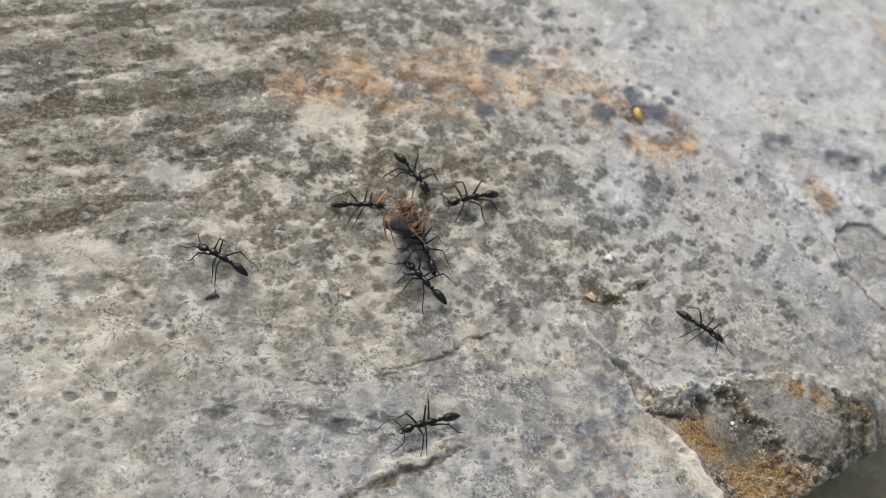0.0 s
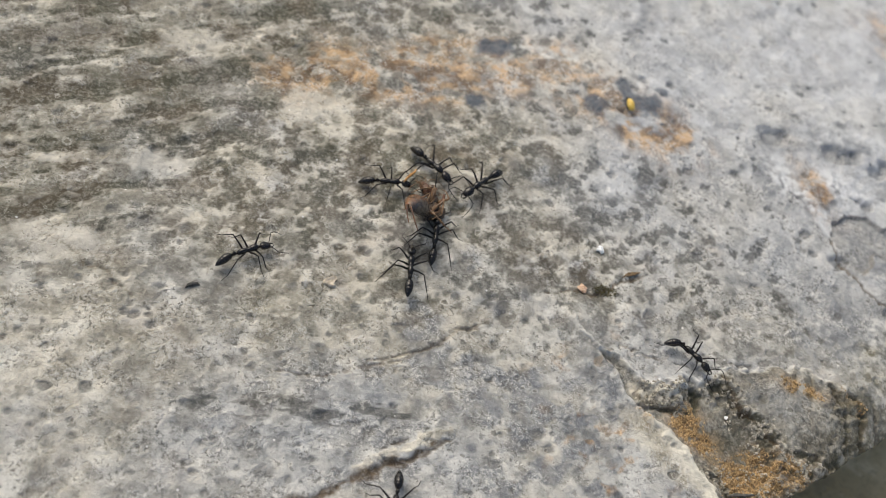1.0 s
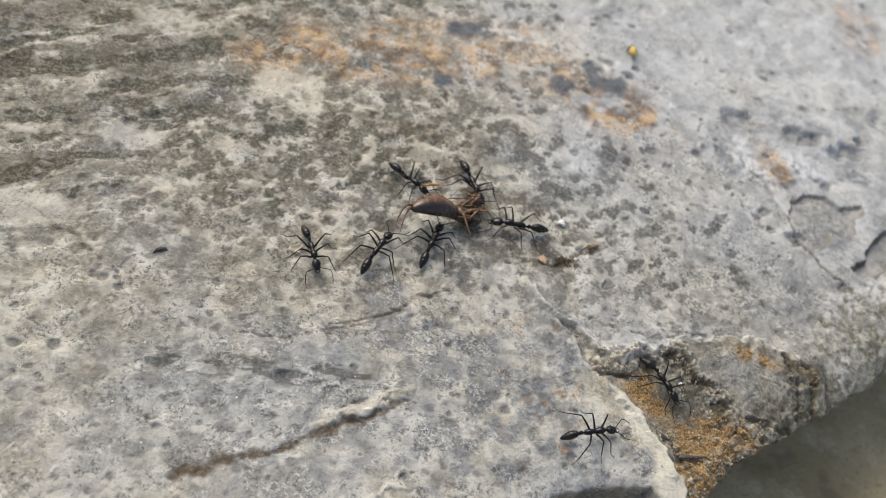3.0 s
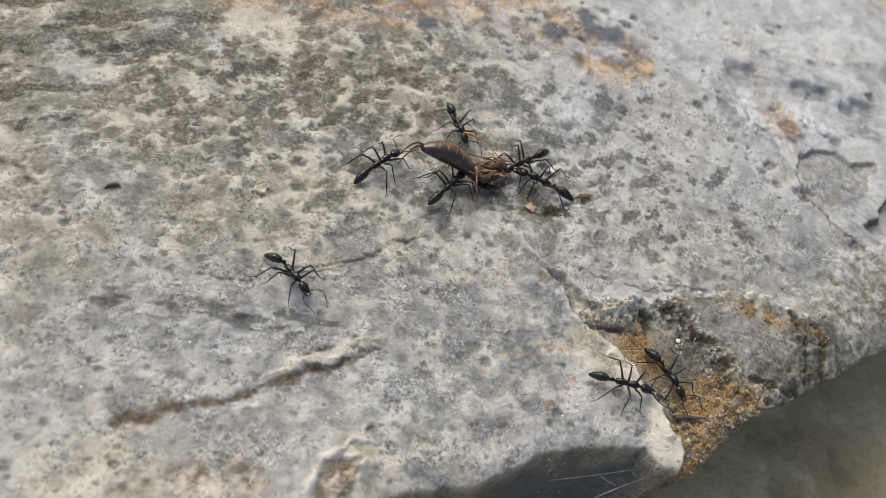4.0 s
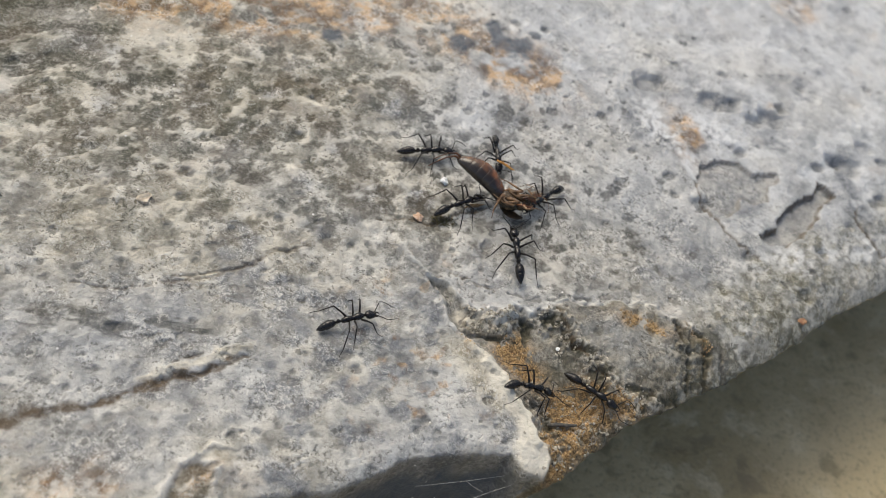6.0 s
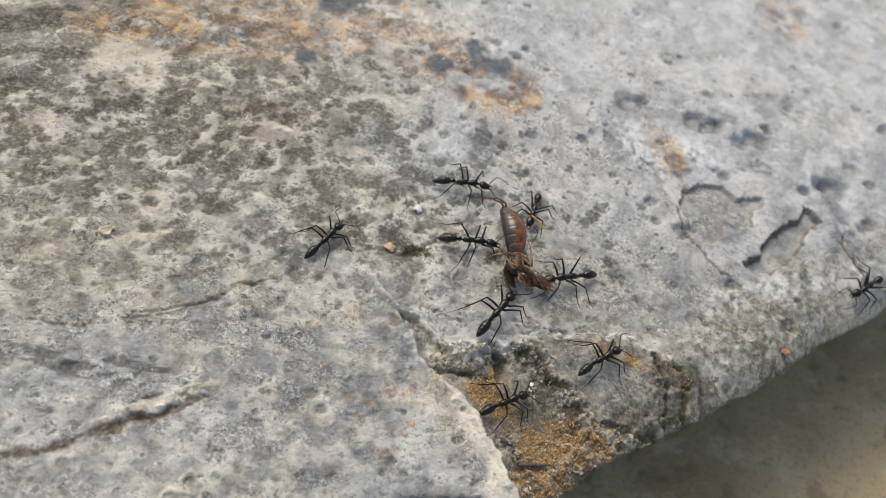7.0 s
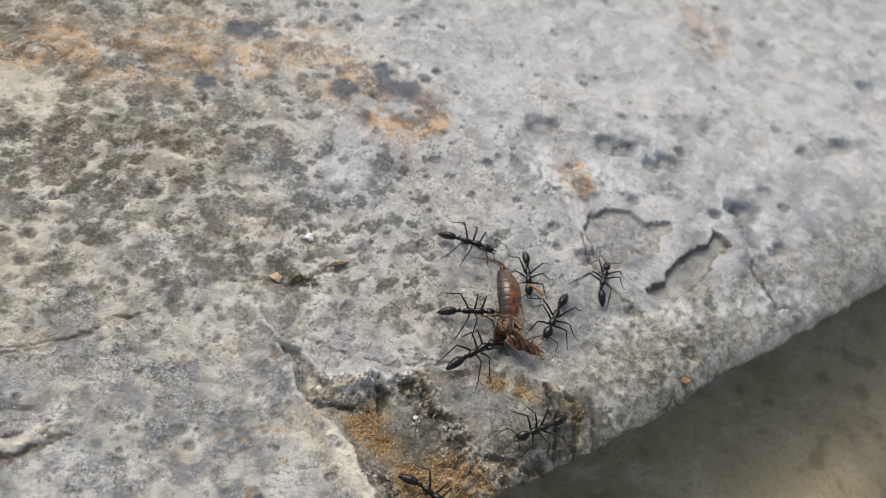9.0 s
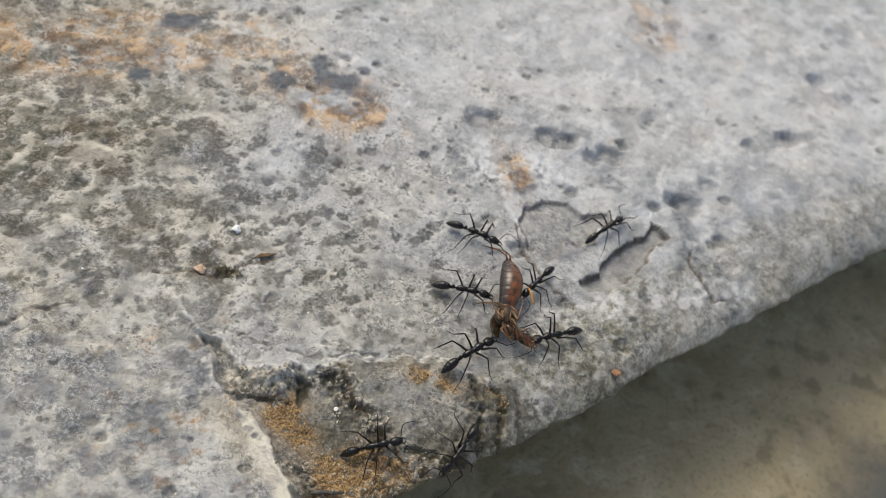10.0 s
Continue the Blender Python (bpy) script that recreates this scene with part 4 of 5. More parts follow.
# ---- the dead insect that they carry ----
def build_prey():
    """A brown insect about 16 mm long that lies on its back, facing +x, its waist over the origin."""
    prey = new("dead_insect")
    profile = [(-9.2, 0.12), (-9.05, 0.42), (-8.6, 0.82), (-7.8, 1.22), (-6.6, 1.6), (-5.2, 1.84), (-3.8, 1.86), (-2.4, 1.68), (-1.0, 1.4), (0.2, 1.15)]

    def bow(x):
        return 0.45 * (1 - ((x + 4.2) / 4.2) ** 2)

    def arch(x):
        return 2.0 + 0.7 * (1 - ((x + 4.2) / 4.2) ** 2)

    belly = part("abdomen", ring_loft(bmesh.new(), [(x, bow(x), arch(x), r * 0.95, r * 0.78) for x, r in profile], 20), BROWN, prey)
    for k in range(6):
        rings = []
        for s, extra in ((0.0, 0.0), (-0.05, 0.012), (-0.4, 0.014), (-0.9, 0.018), (-1.36, 0.026), (-1.42, 0.0)):
            x = -0.05 - 1.42 * k + s
            r = float(np.interp(x, *zip(*profile))) + extra
            rings.append((x, bow(x), arch(x), r, r * 0.82))
        part("band", ring_loft(bmesh.new(), rings[::-1], 22), BROWN, belly)
        if k in (1, 3, 4):  # a thin row of pale hairs along the band's hem
            x = -0.05 - 1.42 * k - 1.38
            r = float(np.interp(x, *zip(*profile))) + 0.05
            part("hem", tube(bmesh.new(), [(x + 0.12 * math.sin(5 * a), bow(x) + r * math.cos(a), arch(x) + r * 0.82 * math.sin(a)) for a in (0.25 + 0.2 * j for j in range(9))], [0.015] + [0.032] * 7 + [0.015], 5), BRASS, belly, "row of pale hairs")
    thorax = part("thorax", ring_loft(bmesh.new(), [(-0.2, 0, 2.0, 0.8, 0.7), (0.05, 0, 2.0, 1.3, 1.1), (0.8, 0, 1.95, 1.68, 1.3), (1.9, 0.05, 1.85, 1.75, 1.3), (2.8, 0.2, 1.8, 1.5, 1.15), (3.3, 0.35, 1.75, 1.0, 0.85)], 20), UMBER, prey)
    part("collar", ring_loft(bmesh.new(), [(-0.3, 0, 2.0, 0.95, 0.85), (-0.15, 0, 2.05, 1.22, 1.02), (0.12, 0, 2.05, 1.32, 1.1), (0.3, 0, 2.0, 1.2, 1.0)], 18), RUSSET, thorax)
    part("shield", ring_loft(bmesh.new(), [(2.9, 0.4, 1.75, 0.6, 0.6), (3.1, 0.5, 1.75, 1.05, 0.9), (3.8, 0.9, 1.7, 1.25, 1.0), (4.5, 1.4, 1.6, 1.0, 0.85), (4.9, 1.8, 1.5, 0.55, 0.5)], 16), UMBER, prey)
    # a crumpled wing hangs from the far flank
    bm = bmesh.new()
    ring_loft(bm, [(x, y, z, w, 0.05) for x, y, z, w in ((0.3, -0.9, 1.4, 0.2), (0.9, -1.1, 1.1, 0.5), (1.9, -1.3, 0.9, 0.8), (3.0, -1.3, 0.8, 0.85), (4.1, -1.1, 0.7, 0.6), (4.8, -0.8, 0.7, 0.25))], 14)
    for v in bm.verts:
        v.co.z += 0.35 * noise.noise(v.co * 0.9)
    part("wing", bm, WING, prey, "crumpled dark brown wing")
    head = part("head", ring_loft(bmesh.new(), [(-1.3, 0, 0, 0.2, 0.25), (-1.1, 0, 0, 0.6, 0.55), (-0.4, 0, 0, 0.88, 0.8), (0.5, 0, -0.05, 0.86, 0.72), (1.3, 0, -0.15, 0.62, 0.5), (1.7, 0, -0.2, 0.3, 0.25)], 16), RUSSET, prey, "russet head bent aside", at=(4.7, 3.3, 1.6))
    head.rotation_euler = (0, 0, radians(68))
    for side in (1, -1):
        part("eye", egg(bmesh.new(), -0.1, side * 0.78, 0.2, 0.3, 0.2, 0.28, 10, 6), EYE_BLACK, head)
        part("jaw", tube(bmesh.new(), [(1.3, side * 0.35, -0.2), (1.8, side * 0.45, -0.2), (2.2, side * 0.1, -0.3)], [0.18, 0.14, 0.04]), AMBER, head)
        part("palp", tube(bmesh.new(), [(1.2, side * 0.2, 0.2), (1.6, side * 0.75, 0.3), (2.3, side * 0.9, -0.1), (2.7, side * 0.6, -0.6)], [0.08, 0.09, 0.07, 0.04]), AMBER, head)
        part("feeler", tube(bmesh.new(), [(0.9, side * 0.4, 0.3), (1.3, side * 1.3, 0.7), (1.0, side * 2.6, 0.3), (0.2, side * 3.7, -1.0)], [0.07, 0.06, 0.05, 0.03]), AMBER, head)
        part("tail_bristle", tube(bmesh.new(), [(-8.9, side * 0.2, 2.0), (-9.8, side * 0.35 - 0.15, 2.05), (-10.7, side * 0.6 - 1.0, 1.6), (-11.5, side * 0.8 - 2.3, 0.8), (-12.0, side * 0.9 - 3.4, 0.2)], [0.22, 0.17, 0.13, 0.1, 0.04]), RUSSET, belly)
    # legs folded over the upturned breast, no two alike
    limb(prey, (3.4, 1.1, 2.5), (4.6, 2.2, 3.3), (3.2, 3.6, 2.6), (2.4, 4.6, 1.2), thick=1.8, skin=AMBER)
    limb(prey, (3.4, -0.1, 2.5), (4.9, -1.0, 3.2), (5.9, 0.4, 2.9), (6.6, 1.6, 1.8), thick=1.8, skin=AMBER)
    limb(prey, (2.2, 0.7, 2.7), (3.9, 1.3, 3.8), (5.2, 2.4, 3.0), (5.9, 3.6, 1.6), thick=1.8, skin=AMBER)
    limb(prey, (0.6, -0.3, 2.9), (0.3, -1.9, 3.5), (0.4, -4.2, 2.8), (0.8, -5.4, 2.2), thick=2.0, skin=AMBER)
    limb(prey, (0.8, 0.6, 2.8), (2.9, 1.5, 3.8), (-0.2, 2.2, 3.4), (-2.4, 2.4, 2.8), thick=1.9, skin=AMBER)
    limb(prey, (1.0, -0.6, 2.8), (3.3, -1.0, 3.9), (1.2, -2.4, 3.5), (-1.0, -2.0, 3.7), thick=1.9, skin=AMBER)
    for side, reach in ((1, 1.0), (-1, 0.85)):  # thighs and shins pressed along the breast
        part("thigh", tube(bmesh.new(), [(0.2, side * 0.5, 3.05), (0.7, side * 1.2, 2.95), (1.7, side * 1.55, 2.75), (2.6, side * 1.3, 2.8), (3.3 * reach, side * 0.7, 3.0)], [0.14, 0.26, 0.3, 0.24, 0.14], 8), AMBER, prey)
        part("shin", tube(bmesh.new(), [(3.3 * reach, side * 0.7, 3.0), (2.3, side * 0.35, 3.25), (1.2, side * 0.5, 3.3), (0.3, side * 1.9, 3.0)], [0.15, 0.15, 0.12, 0.05], 6), BRASS, prey)
        part("thigh", tube(bmesh.new(), [(2.9, side * 0.6, 2.6), (3.9, side * 1.0 + 0.5, 2.9), (5.1, side * 0.9 + 1.0, 2.7), (5.7, side * 0.6 + 1.2, 2.3)], [0.16, 0.3, 0.26, 0.12], 8), RUSSET, prey)
    fur, pick = bmesh.new(), random.Random(9)
    for _ in range(44):
        p = Vector((pick.uniform(3.2, 5.4), pick.uniform(0.6, 4.2), pick.uniform(1.8, 2.6)))
        q = p + Vector((pick.uniform(-1, 1), pick.uniform(-0.6, 1.4), pick.uniform(-0.5, 0.7)))
        tube(fur, [p, p.lerp(q, 0.5) + Vector((0, 0, 0.2)), q], [0.04, 0.05, 0.02], 4)
    part("bristles", fur, AMBER, prey, "tangle of fine amber bristles")
    prey.scale = (0.86, 0.86, 0.86)
    return tagged(prey, "dead brown insect with banded abdomen and amber legs, dragged along", "insect")


PREY = build_prey()

PIECE = tagged(part("leg_fragment", tube(bmesh.new(), [(-1.45, 0, 0), (-0.7, 0.05, 0.08), (0.2, 0, 0.1), (1.0, -0.06, 0.05), (1.45, 0.05, 0.1)], [0.1, 0.17, 0.2, 0.15, 0.06], 7), ORANGE), "small orange leg fragment held in an ant's jaws", "leg fragment")

# ---- small loose things on the rock ----
def lay(ob, x, y, up=0.0, turn=0.0, tip=0.0):
    ob.matrix_basis = pose(x * MM, y * MM, (surface(x, y, 0.5) + up) * MM, tip, 0, turn)
    return ob


def grain(name, x, y, size, material, label, flat=0.7, turn=20):
    bm = bmesh.new()
    bmesh.ops.create_icosphere(bm, subdivisions=3, radius=size)
    for v in bm.verts:
        v.co *= 1 + 0.75 * noise.noise(v.co / size * 1.1 + Vector((x, y, 0))) + 0.25 * noise.noise(v.co / size * 3.1 + Vector((y, x, 0)))
        v.co.z *= flat
    ob = part(name, bm, material)
    for f in ob.data.polygons:
        f.use_smooth = False
    lay(ob, x, y, size * flat * 0.6, turn)
    return tagged(ob, label, name.replace("_", " ").split()[-1])


grain("quartz_grain", 49.8, 79.4, 0.5, QUARTZ, "single bright white quartz grain lying on the rock")
grain("white_grain", 65.6, 55.4, 0.24, QUARTZ, "small white mineral grain in the chipped hollow", 0.5, 70)
grain("orange_crumb", 103.2, 66.6, 0.6, TERRACOTTA, "flat orange crumb stuck near the rock's edge", 0.35, 35)
grain("orange_crumb", 46.3, 72.0, 0.6, PEACH, "pale orange crumb beside a tuft of moss", 0.45, 10)


def husk(x, y):
    """An open, curled pale seed husk."""
    bm = bmesh.new()
    n = 18
    inner, outer, top = [], [], []
    for k in range(n):
        a = 2 * math.pi * k / n * 0.86
        r = 0.75 + 0.12 * math.sin(3 * a)
        outer.append(bm.verts.new((r * 1.25 * math.cos(a), r * math.sin(a), 0)))
        top.append(bm.verts.new((r * 1.15 * math.cos(a), r * 0.9 * math.sin(a), 0.42 + 0.1 * math.sin(2 * a))))
        inner.append(bm.verts.new((r * 0.8 * math.cos(a), r * 0.6 * math.sin(a), 0.1)))
    for a, b in ((outer, top), (top, inner)):
        for k in range(n - 1):
            bm.faces.new((a[k], a[k + 1], b[k + 1], b[k]))
    bm.faces.new(inner)
    return tagged(lay(part("seed_husk", bm, HUSK), x, y, 0.05, 25), "curled pale seed husk lying on the rock", "husk")


husk(11.6, 67.2)


def straw(x, y, length, turn, label):
    bm = bmesh.new()
    for k, (dy, l) in enumerate(((0, 1), (0.16, 0.75), (-0.14, 0.6))):
        tube(bm, [(-length * l / 2, dy, 0.12), (-length * l / 5, dy * 1.4 + 0.1, 0.24), (length * l / 5, dy - 0.05, 0.2), (length * l / 2, dy * 0.5, 0.1)], [0.05, 0.14, 0.13, 0.03], 6)
    return tagged(lay(part("straw_fibre", bm, STRAW), x, y, 0, turn), label, "plant fibre")


straw(54.1, 75.6, 3.4, 25, "short dry brown plant fibre lying in a crack")


def tuft(x, y, size, count, seed, label):
    bm, pick = bmesh.new(), random.Random(seed)
    for _ in range(count):
        a, r = pick.uniform(0, 6.28), size * math.sqrt(pick.random())
        px, py = r * math.cos(a) * 1.3, r * math.sin(a) * 0.8
        tube(bm, [(px, py, 0), (px + pick.uniform(-0.2, 0.2), py + pick.uniform(-0.2, 0.2), 0.2), (px + pick.uniform(-0.4, 0.4), py + pick.uniform(-0.4, 0.4), pick.uniform(0.15, 0.45))], [0.06, 0.05, 0.02], 4)
    return tagged(lay(part("moss_tuft", bm, MOSS), x, y, -0.05), label, "moss", kind="stuff")


tuft(49.8, 72.2, 1.3, 120, 3, "small olive-brown tuft of dry moss on the rock")
sliver = part("stone_sliver", tube(bmesh.new(), [(-0.95, -0.25, 0.1), (-0.5, 0.05, 0.2), (0.1, 0.15, 0.26), (0.6, 0.05, 0.2), (0.9, -0.2, 0.08)], [0.05, 0.2, 0.28, 0.2, 0.04], 7), SLATE)
tagged(lay(sliver, -5.2, 63.9, 0, 20), "small curved dark sliver lying on the spotted rock", "sliver")
stick = part("twig", tube(bmesh.new(), [(-1.9, 0, 0.25), (-0.8, 0.1, 0.35), (0.6, -0.05, 0.33), (1.9, 0.05, 0.2)], [0.2, 0.26, 0.24, 0.14], 7), SLATE)
tagged(lay(stick, 65.6, 44.6, 0.1, 8), "short black twig lying among ochre sand grains", "twig")


def granules(name, count, room, least, most, material, label):
    """Small crumbs, scattered where the field room leaves room for them."""
    pick, verts, faces, made = np.random.default_rng(11 + count), [], [], 0
    base = bmesh.new()
    bmesh.ops.create_icosphere(base, subdivisions=1, radius=1.0)
    cs = [v.co.copy() for v in base.verts]
    fs = [[v.index for v in f.verts] for f in base.faces]
    base.free()
    for _ in range(200000):
        x, y, chance = pick.uniform(46, 96), pick.uniform(37, 66), pick.random()
        i, j = int(np.searchsorted(xs, x)), int(np.searchsorted(ys, y))
        if chance > room[i, j] or off[i, j] < 0.2:
            continue
        r, turn = least + (most - least) * pick.random() ** 2.5, pick.uniform(0, 3)
        k = len(verts)
        for c in cs:
            q = c * (r * (1 + 0.45 * noise.noise(c * 1.5 + Vector((x, y, 0)))))
            verts.append(((x + q.x * math.cos(turn) - 0.7 * q.y * math.sin(turn)) * MM, (y + q.x * math.sin(turn) + 0.7 * q.y * math.cos(turn)) * MM, (Z[i, j] + r * 0.3 + q.z * 0.8) * MM))
        faces += [[k + a for a in f] for f in fs]
        made += 1
        if made == count:
            break
    me = bpy.data.meshes.new(name)
    me.from_pydata(verts, [], faces)
    me.materials.append(material)
    tagged(new(name, me), label, name.replace("_", " "), kind="stuff")


granules("sand", 3600, sand * 1.2 - 0.35, 0.04, 0.2, OCHRE, "ochre sand grains stuck in the chipped hollow")
granules("crumbs", 2600, np.clip(crust * ragged + 0.6 * chip * rubble * step(X, 79, 76) * step(lumps, 0.1, 0.4), 0, 1) * 0.8, 0.05, 0.24, CHALK, "pale chalky crumbs along the broken corner's crust")


def threads():
    """Loose strands of spider silk before the shaded side of the slab."""
    silk = new("spider_silk")
    for run in (((48.2, 35.7, -4), (54.2, 37.1, -4), (59.9, 38.6, -4)), ((54.2, 37.1, -4), (55.2, 36.5, -4.1), (56.2, 36, -4)), ((52.9, 34, -4), (56.6, 35.9, -4.1), (60.2, 37.5, -4))):
        part("strand", tube(bmesh.new(), run, [0.016, 0.022, 0.016], 5), SILK, silk)
    return tagged(silk, "thin pale strands of spider silk under the rock's edge", "spider silk")


threads()


def build_beetle():
    """A tiny yellow insect with a dark head."""
    bug = new("yellow_beetle")
    part("wing_case", egg(bmesh.new(), 0, 0, 0.75, 1.25, 0.62, 0.6, 14, 10), YELLOW, bug)
    part("head", egg(bmesh.new(), 1.35, 0, 0.6, 0.38, 0.42, 0.36, 10, 8), SLATE, bug)
    for side in (1, -1):
        for x in (0.8, 0.2, -0.5):
            part("leg", tube(bmesh.new(), [(x, side * 0.4, 0.45), (x * 1.3, side * 0.95, 0.6), (x * 1.5, side * 1.3, 0.02)], [0.07, 0.06, 0.04], 5), SLATE, bug)
    return tagged(bug, "tiny yellow beetle with a dark head on the rust-stained rock", "beetle")


BEETLE = build_beetle()


# ---- what moves ----
ANT_ROWS = {  # seconds, place and heading on the rock
    "tail": [(0, 21.4, 70.3, 133), (0.5, 20.7, 70.6, 115), (1, 21.8, 70.9, 88), (1.5, 22.1, 67.6, 79), (2, 22.7, 68.8, 72), (2.2, 22.3, 68.7, 74), (3.3, 23, 69.1, 56), (3.5, 24, 71.7, 53), (4, 26.1, 74.2, 46), (4.5, 29.6, 78, 35), (5, 35.2, 80.5, 30), (5.6, 43.6, 82.4, 16), (6.8, 54.4, 84.8, 3), (7.2, 58.7, 83.7, -7), (7.5, 61.6, 83, -20), (8, 65.5, 83.2, -13), (8.5, 68.6, 81.6, -9), (9, 72, 81.9, -10), (9.5, 76.5, 82.2, -10), (10, 83, 84.2, -20)],
    "side": [(0, 21.5, 76, 113), (0.5, 22.9, 75.8, 97), (1, 25.2, 76.6, 85), (1.5, 26.4, 73.5, 87), (2, 27.4, 72.7, 81), (2.2, 28.3, 73, 77), (3.3, 31.3, 71, 61), (3.5, 32.7, 72.3, 50), (4, 35.1, 72.3, 56), (4.5, 38.2, 74.1, 46), (5, 43.1, 74, 45), (5.6, 49.9, 75, 36), (6.8, 55.8, 74.3, 14), (7.2, 59.5, 73.9, -4), (7.5, 62.9, 71.8, 9), (8, 66.5, 72.1, 9), (8.5, 70.2, 70.9, 7), (9, 72.4, 70.5, 5), (9.5, 77.2, 72.3, -12), (10, 81.5, 74.3, -7)],
    "belly": [(0, 13, 81.6, 9), (0.5, 15.7, 83.6, -2), (1, 18.7, 84.8, 0), (1.5, 19.7, 84, -24), (2, 22.2, 84, -39), (2.2, 23.9, 84, -38), (3.3, 29, 81.1, -38), (3.5, 31.5, 82.1, -51), (4, 36.2, 83.5, -69), (4.5, 41.2, 84.9, -90), (5, 46.2, 85.3, -84), (5.6, 53, 85.4, -77), (6.8, 64.4, 82.2, -109), (7.2, 67.6, 80.2, -102), (7.5, 70.9, 79.1, -109), (8, 74.3, 79.6, -105), (8.5, 76.8, 78.9, -78), (9, 80.2, 77.8, -88), (9.5, 85.1, 78.4, -102), (10, 91.1, 77, -128)],
    "neck": [(0, 20.2, 88.3, -55), (0.5, 22.8, 89.5, -43), (1, 24.9, 88.6, -47), (1.5, 26, 86.9, -54), (2, 28.3, 86.5, -52), (2.2, 30.2, 86.3, -54), (3.3, 39.5, 80.7, -93), (3.5, 42.5, 79.5, -130), (4, 45.1, 78.6, -143), (4.5, 49, 79.7, -139), (5, 54.4, 80.1, -134), (5.6, 60.7, 79.4, -130), (6.8, 68.2, 72.2, -157), (7.2, 72.1, 70.3, -163), (7.5, 74.8, 70.6, -152), (8, 77.8, 72, -128), (8.5, 81, 72.3, -100), (9, 83.5, 71.1, -113), (9.5, 87.7, 69.4, -136), (10, 93, 68.8, -155)],
    "jaw": [(0, 28.2, 85.3, -155), (0.5, 29.1, 86.6, -150), (1, 31.4, 86.6, -133), (1.5, 31.9, 87.1, -130), (2, 32, 84.7, -130), (2.2, 34.6, 83.5, -139), (3.3, 43.5, 74.9, -188), (3.5, 44.9, 74.7, -191), (4, 47.3, 75.8, -202), (4.5, 51.3, 75.1, -198), (5, 54.8, 72.4, -209), (5.6, 58.9, 69.9, -247), (6.8, 60, 64.9, -293), (7.2, 61.8, 63.7, -313), (7.5, 63.6, 64.5, -317), (8, 67.6, 65.1, -318), (8.5, 70.6, 64.3, -317), (9, 73, 64.1, -323), (9.5, 77.6, 64.9, -325), (10, 82.3, 64.8, -322)],
    "walker_a": [(0, -5.3, 69.4, 154), (0.3, -6.5, 70, 150), (0.5, -7.2, 71, 128), (0.65, -6.2, 72.6, 96), (0.8, -2.3, 71.5, 57), (1, 0.8, 69.5, 28), (1.5, 9.8, 73.5, 39), (2, 14.8, 76.5, 43), (2.2, 15.2, 76, 44), (2.45, 15.25, 72.4, -12), (2.7, 15.3, 68.8, -69), (3.3, 12.1, 63.9, -74), (3.5, 12.3, 60.6, -77), (4, 16.7, 54.8, -50), (4.5, 20.8, 51.9, -36), (5, 26, 52.2, -13), (5.6, 34.1, 50.2, -10), (6.2, 39.6, 56.5, 40), (6.8, 39.2, 65.6, 51), (7.2, 37.2, 76.8, 63), (7.5, 41.2, 82.6, 51), (7.8, 38.5, 85.1, 104), (8, 33.3, 81.8, 136), (8.3, 26.4, 78.3, 183), (8.6, 16.7, 78.8, 166), (8.8, 11.2, 76.5, 183), (9.3, -3.6, 77.7, 178), (10, -3.4, 82.6, 172)],
    "walker_b": [(0, 62.4, 68.3, -28), (0.5, 62.2, 64.5, -50), (1, 60.8, 62.8, -47), (1.5, 59.5, 59.1, -52), (2, 62, 58.6, -21), (2.2, 62.4, 58.6, -27), (2.8, 63.1, 56.9, -52), (3.3, 61.1, 51.4, -60), (3.5, 61.3, 51.1, -64), (4, 63.1, 49.4, -61), (4.5, 64.2, 48.8, -63), (5, 65.3, 45.6, -76), (5.6, 66.1, 46.5, -76), (5.9, 69.15, 48.75, -45), (6.2, 72.2, 51, -14), (6.8, 75.4, 56.8, 22), (7.2, 73.2, 60.9, 49), (7.5, 73.1, 62.2, 54), (8, 80.9, 65.2, 35), (8.5, 87.6, 71.3, 33), (9, 91.2, 79.3, 73), (9.5, 98.7, 85.2, 37), (10, 103.2, 89.5, 40)],
    "walker_c": [(0, 22.3, 49.1, -159), (0.25, 20, 47.7, -138), (0.5, 19.1, 44, -128), (0.9, 19.8, 39, -117), (1.15, 22.3, 35.8, -66), (1.4, 24.8, 32.6, -15), (2.2, 39, 37.2, 15), (2.8, 48.9, 43.4, 15), (3.3, 54.7, 46.8, 0), (3.5, 56.6, 46.8, -7), (4, 56.6, 46.4, -10), (4.5, 55.8, 48, -2), (5, 57.5, 46.5, -20), (5.6, 59.6, 47.7, -13), (6.2, 61.8, 48.2, 11), (6.8, 62.2, 50.4, 24), (7.2, 61.9, 52.9, 36), (7.5, 62.9, 52.9, 35), (8, 64.1, 51.2, 4), (8.5, 64.6, 46.3, -55), (9, 67.7, 45.3, -32), (9.5, 72.4, 47.6, -13), (10, 71.2, 51, 12)],
    "walker_d": [(0, 133.6, 104.5, -152), (6.5, 135.3, 90.2, -150), (7, 117.7, 79.4, -144), (7.2, 110.5, 76.2, -142), (7.5, 104.4, 72.6, -153), (8, 92.1, 63.4, -141), (8.5, 85.2, 58.6, -152), (9, 80.6, 55.3, -151), (9.5, 78.9, 50.9, -122), (10, 80.3, 52, -122)],
    "walker_e": [(0, 159.6, 94.7, -166), (8.5, 186.8, 110.4, -163), (9.5, 167.2, 106.3, -154), (10, 158.5, 102.1, -152)],
}
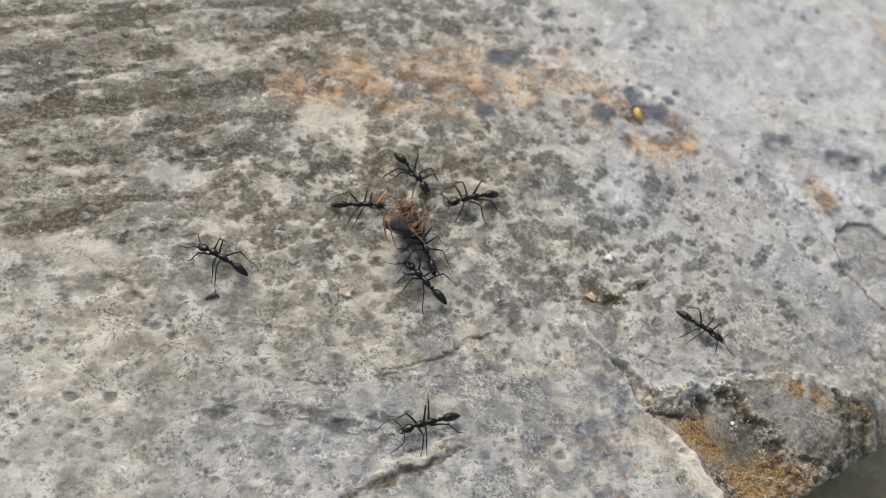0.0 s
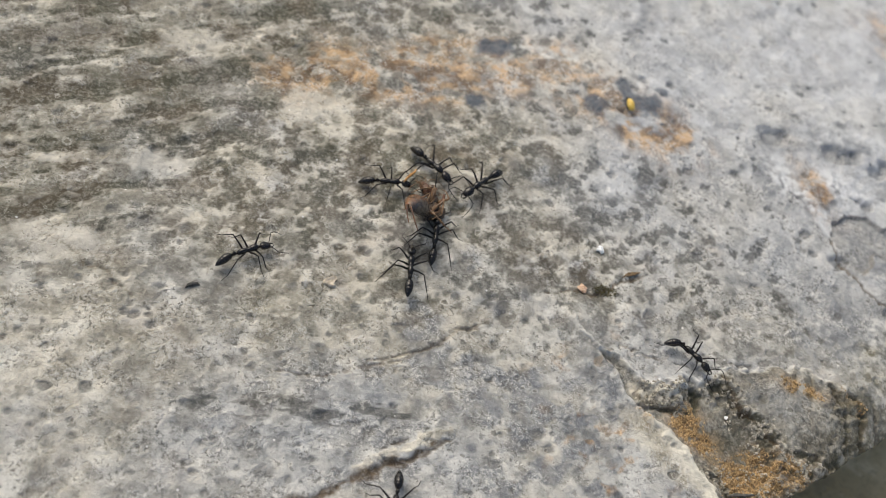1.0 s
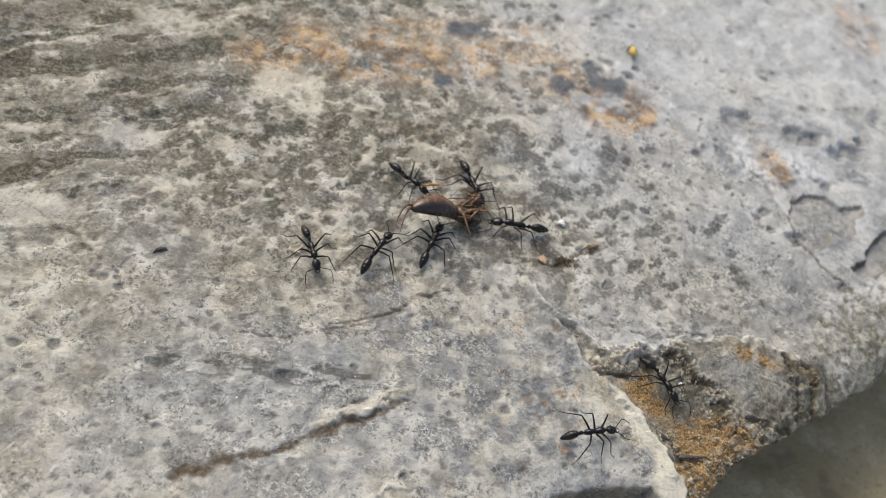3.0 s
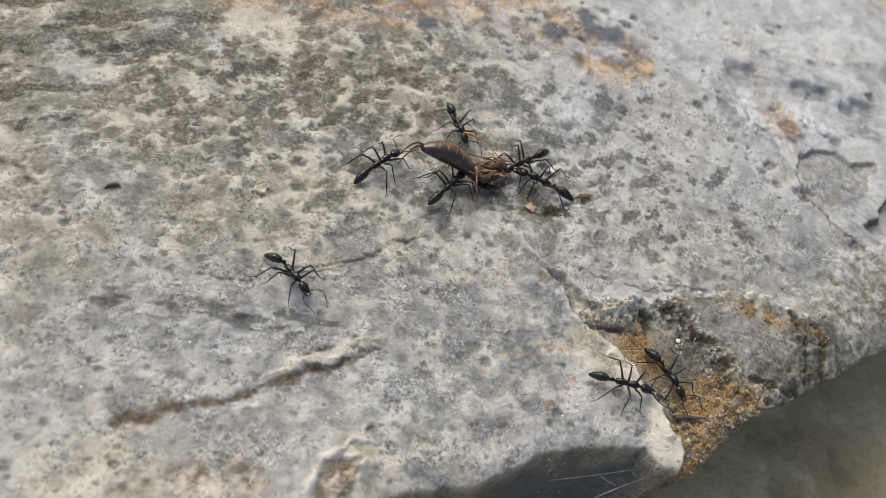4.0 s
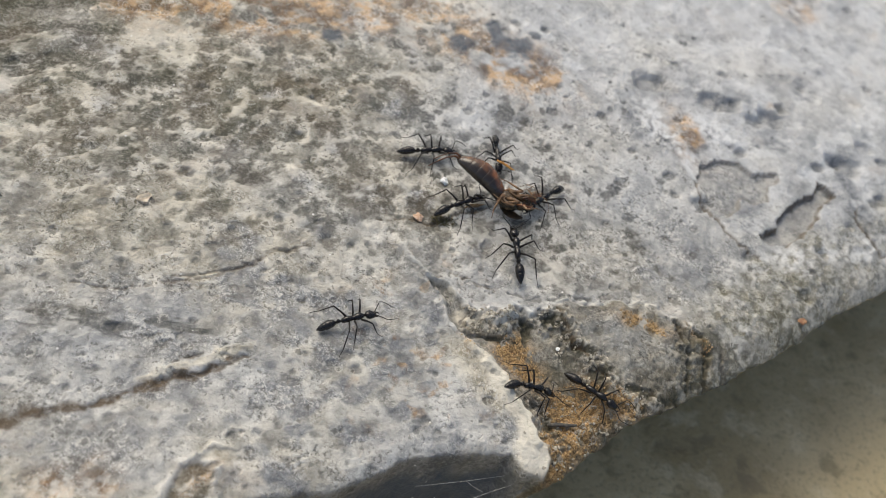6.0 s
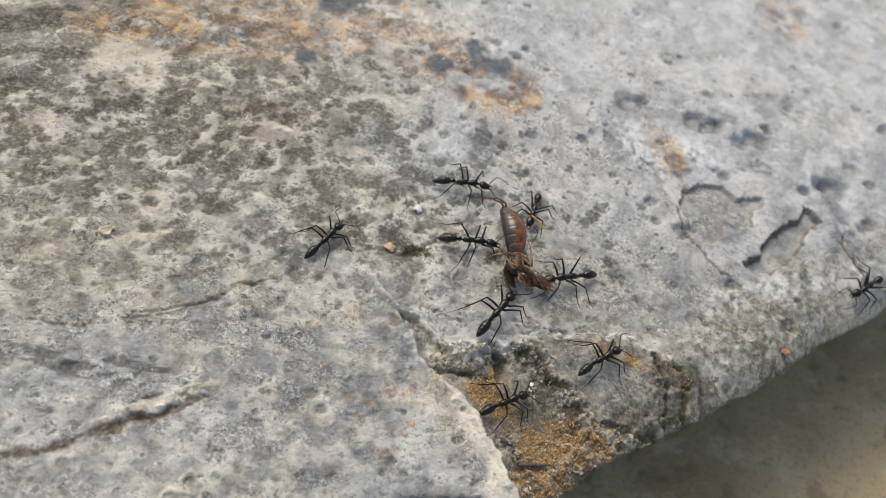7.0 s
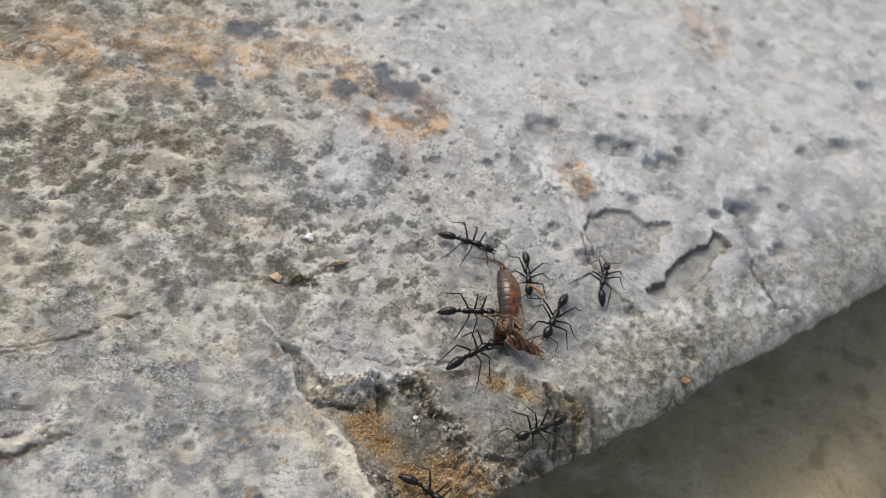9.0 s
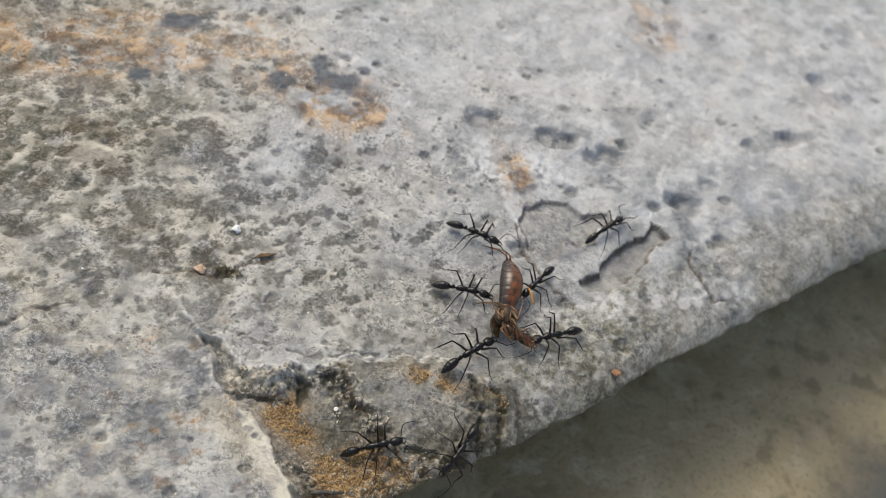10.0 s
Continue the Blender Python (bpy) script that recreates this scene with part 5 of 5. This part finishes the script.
PREY_ROWS = [(0, 18.6, 76.8, 50, 50), (0.5, 20.8, 78.1, 50, 50), (1, 23.2, 79.1, 50, 50), (1.5, 25.1, 76.7, 50, 50), (2, 26.3, 74.9, 50, 50), (2.2, 26.7, 74.9, 50, 42), (2.75, 30.8, 76.5, 22, 18), (3.3, 34.3, 74.8, 18, 17), (3.5, 34.8, 74.4, 6, 24), (4, 37.7, 74.6, -1, 19), (4.5, 41.2, 76.8, -22, 8), (5, 47.2, 76.7, -25, 17), (5.6, 55.0, 76.9, -13, 27), (6.8, 60.8, 73.7, -74, 4), (7.2, 64.8, 71.4, -81, 4), (7.5, 66.6, 71.0, -84, 4), (8, 70.8, 71.7, -80, 4), (8.5, 74.0, 70.1, -83, 4), (9, 76.7, 69.6, -86, 4), (9.5, 81.3, 70.7, -85, 4), (10, 86.5, 71.7, -93, 4)]  # with the degrees by which the tail is lifted


def stand(x, y, heading, lift=0.0):
    """A pose on the rock that follows its slope."""
    c, s = math.cos(radians(heading)), math.sin(radians(heading))
    front, rear = surface(x + 2.5 * c, y + 2.5 * s), surface(x - 3 * c, y - 3 * s)
    left, right = surface(x - 2.2 * s, y + 2.2 * c), surface(x + 2.2 * s, y - 2.2 * c)
    z = (front + rear + left + right) / 4
    nose, roll = math.degrees(math.atan2(front - rear, 5.5)), math.degrees(math.atan2(left - right, 4.4))
    return pose(x * MM, y * MM, (z + lift) * MM, 0, 0, heading) @ pose(0, 0, 0, roll, -nose, 0)


def gait(ant, rows, seed):
    """The six legs swing in two tripods as far as the ant walks, and the feelers feel about."""
    pick = random.Random(seed)
    ts, px, py, head = (np.array(v, float) for v in zip(*rows))
    steps = np.arange(0, 10.01, 1 / 15)
    x, y, h = np.interp(steps, ts, px), np.interp(steps, ts, py), np.interp(steps, ts, head)
    gone = np.hypot(np.diff(x), np.diff(y)) + np.abs(np.diff(h)) * 0.05
    beat = np.concatenate([[0], np.cumsum(np.clip(gone / 5.5, 0.004, 0.3))]) * 2 * math.pi + pick.uniform(0, 6)
    legs = [o for o in ant.children if o.name.startswith("leg")]
    for leg in legs:
        at = leg.location.copy()
        side, row = (1 if at.y > 0 else -1), round(at.x / MM)
        turn = (0 if (side > 0) == (row == 0) else math.pi) + 0.25 * row
        rest = pick.uniform(-9, 9)
        walk(leg, [(t, pose(*at, side * max(0, 9 * math.cos(b + turn)), 0, rest + side * -17 * math.sin(b + turn))) for t, b in zip(steps, beat)])
    for k, feeler in enumerate(o for o in ant.children if o.name.startswith("feeler")):
        at = feeler.location.copy()
        walk(feeler, [(t, pose(*at, 0, 8 * math.sin(2.3 * t + k * 2 + seed), 14 * math.sin(3.1 * t + k * 1.3 + seed))) for t in np.arange(0, 10.01, 0.25)])


def sway(ant, bends, seed):
    """The abdomen bends at the waist: rows of seconds and degrees aside."""
    ts, turns = zip(*bends)
    for o in ant.children:
        if o.name.startswith("abdomen"):
            walk(o, [(t, pose(-2.45 * MM, 0, 1.42 * MM, 0, 5 * math.sin(1.1 * t + seed), np.interp(t, ts, turns) + 5 * math.sin(1.7 * t + 2 * seed)) @ pose(2.45 * MM, 0, -1.42 * MM)) for t in np.arange(0, 10.01, 0.25)])


BENDS = {"walker_b": ((0, -12), (0.5, 0), (0.9, 50), (1.5, 62), (2.2, 40), (3.3, 8), (4.5, 10), (8.5, 0), (9, 28), (9.5, 0), (10, 0)), "walker_a": ((0, 0), (0.5, 20), (0.7, 45), (1, 12), (2, 0), (4, 25), (4.6, 15), (7, 0), (7.9, 40), (8.2, 0), (10, 0)),
         "walker_c": ((0, 0), (0.6, 20), (1.4, 0), (4.5, 0), (5.2, 22), (5.8, 20), (7, 0), (8.3, 15), (9.5, 10), (10, 0))}


def motions():
    for n, (key, rows) in enumerate(ANT_ROWS.items()):
        walk(ANTS[key], [(t, stand(x, y, a)) for t, x, y, a in rows])
        gait(ANTS[key], rows, n + 1)
        sway(ANTS[key], BENDS.get(key, ((0, 0), (10, 0))), n + 1)
    walk(PREY, [(t, stand(x, y, a, 0.3)) for t, x, y, a, tail in PREY_ROWS])
    belly = next(o for o in PREY.children if o.name.startswith("abdomen"))
    walk(belly, [(t, pose(0, 0, 2 * MM, 0, tail, 0) @ pose(0, 0, -2 * MM)) for t, x, y, a, tail in PREY_ROWS])
    walk(PIECE, [(t, stand(x, y, a) @ pose(2.6 * MM, 0.9 * MM, 2.1 * MM, 0, 0, 55)) for t, x, y, a in ANT_ROWS["belly"]])
    walk(BEETLE, [(t, stand(x, y, a)) for t, x, y, a in ((0, 57.8, 109.6, 100), (2.3, 57.8, 109.6, 100), (3.3, 70, 127, 85), (3.6, 72, 133, 80), (4.2, 74, 150, 80), (10, 80, 168, 75))])


motions()
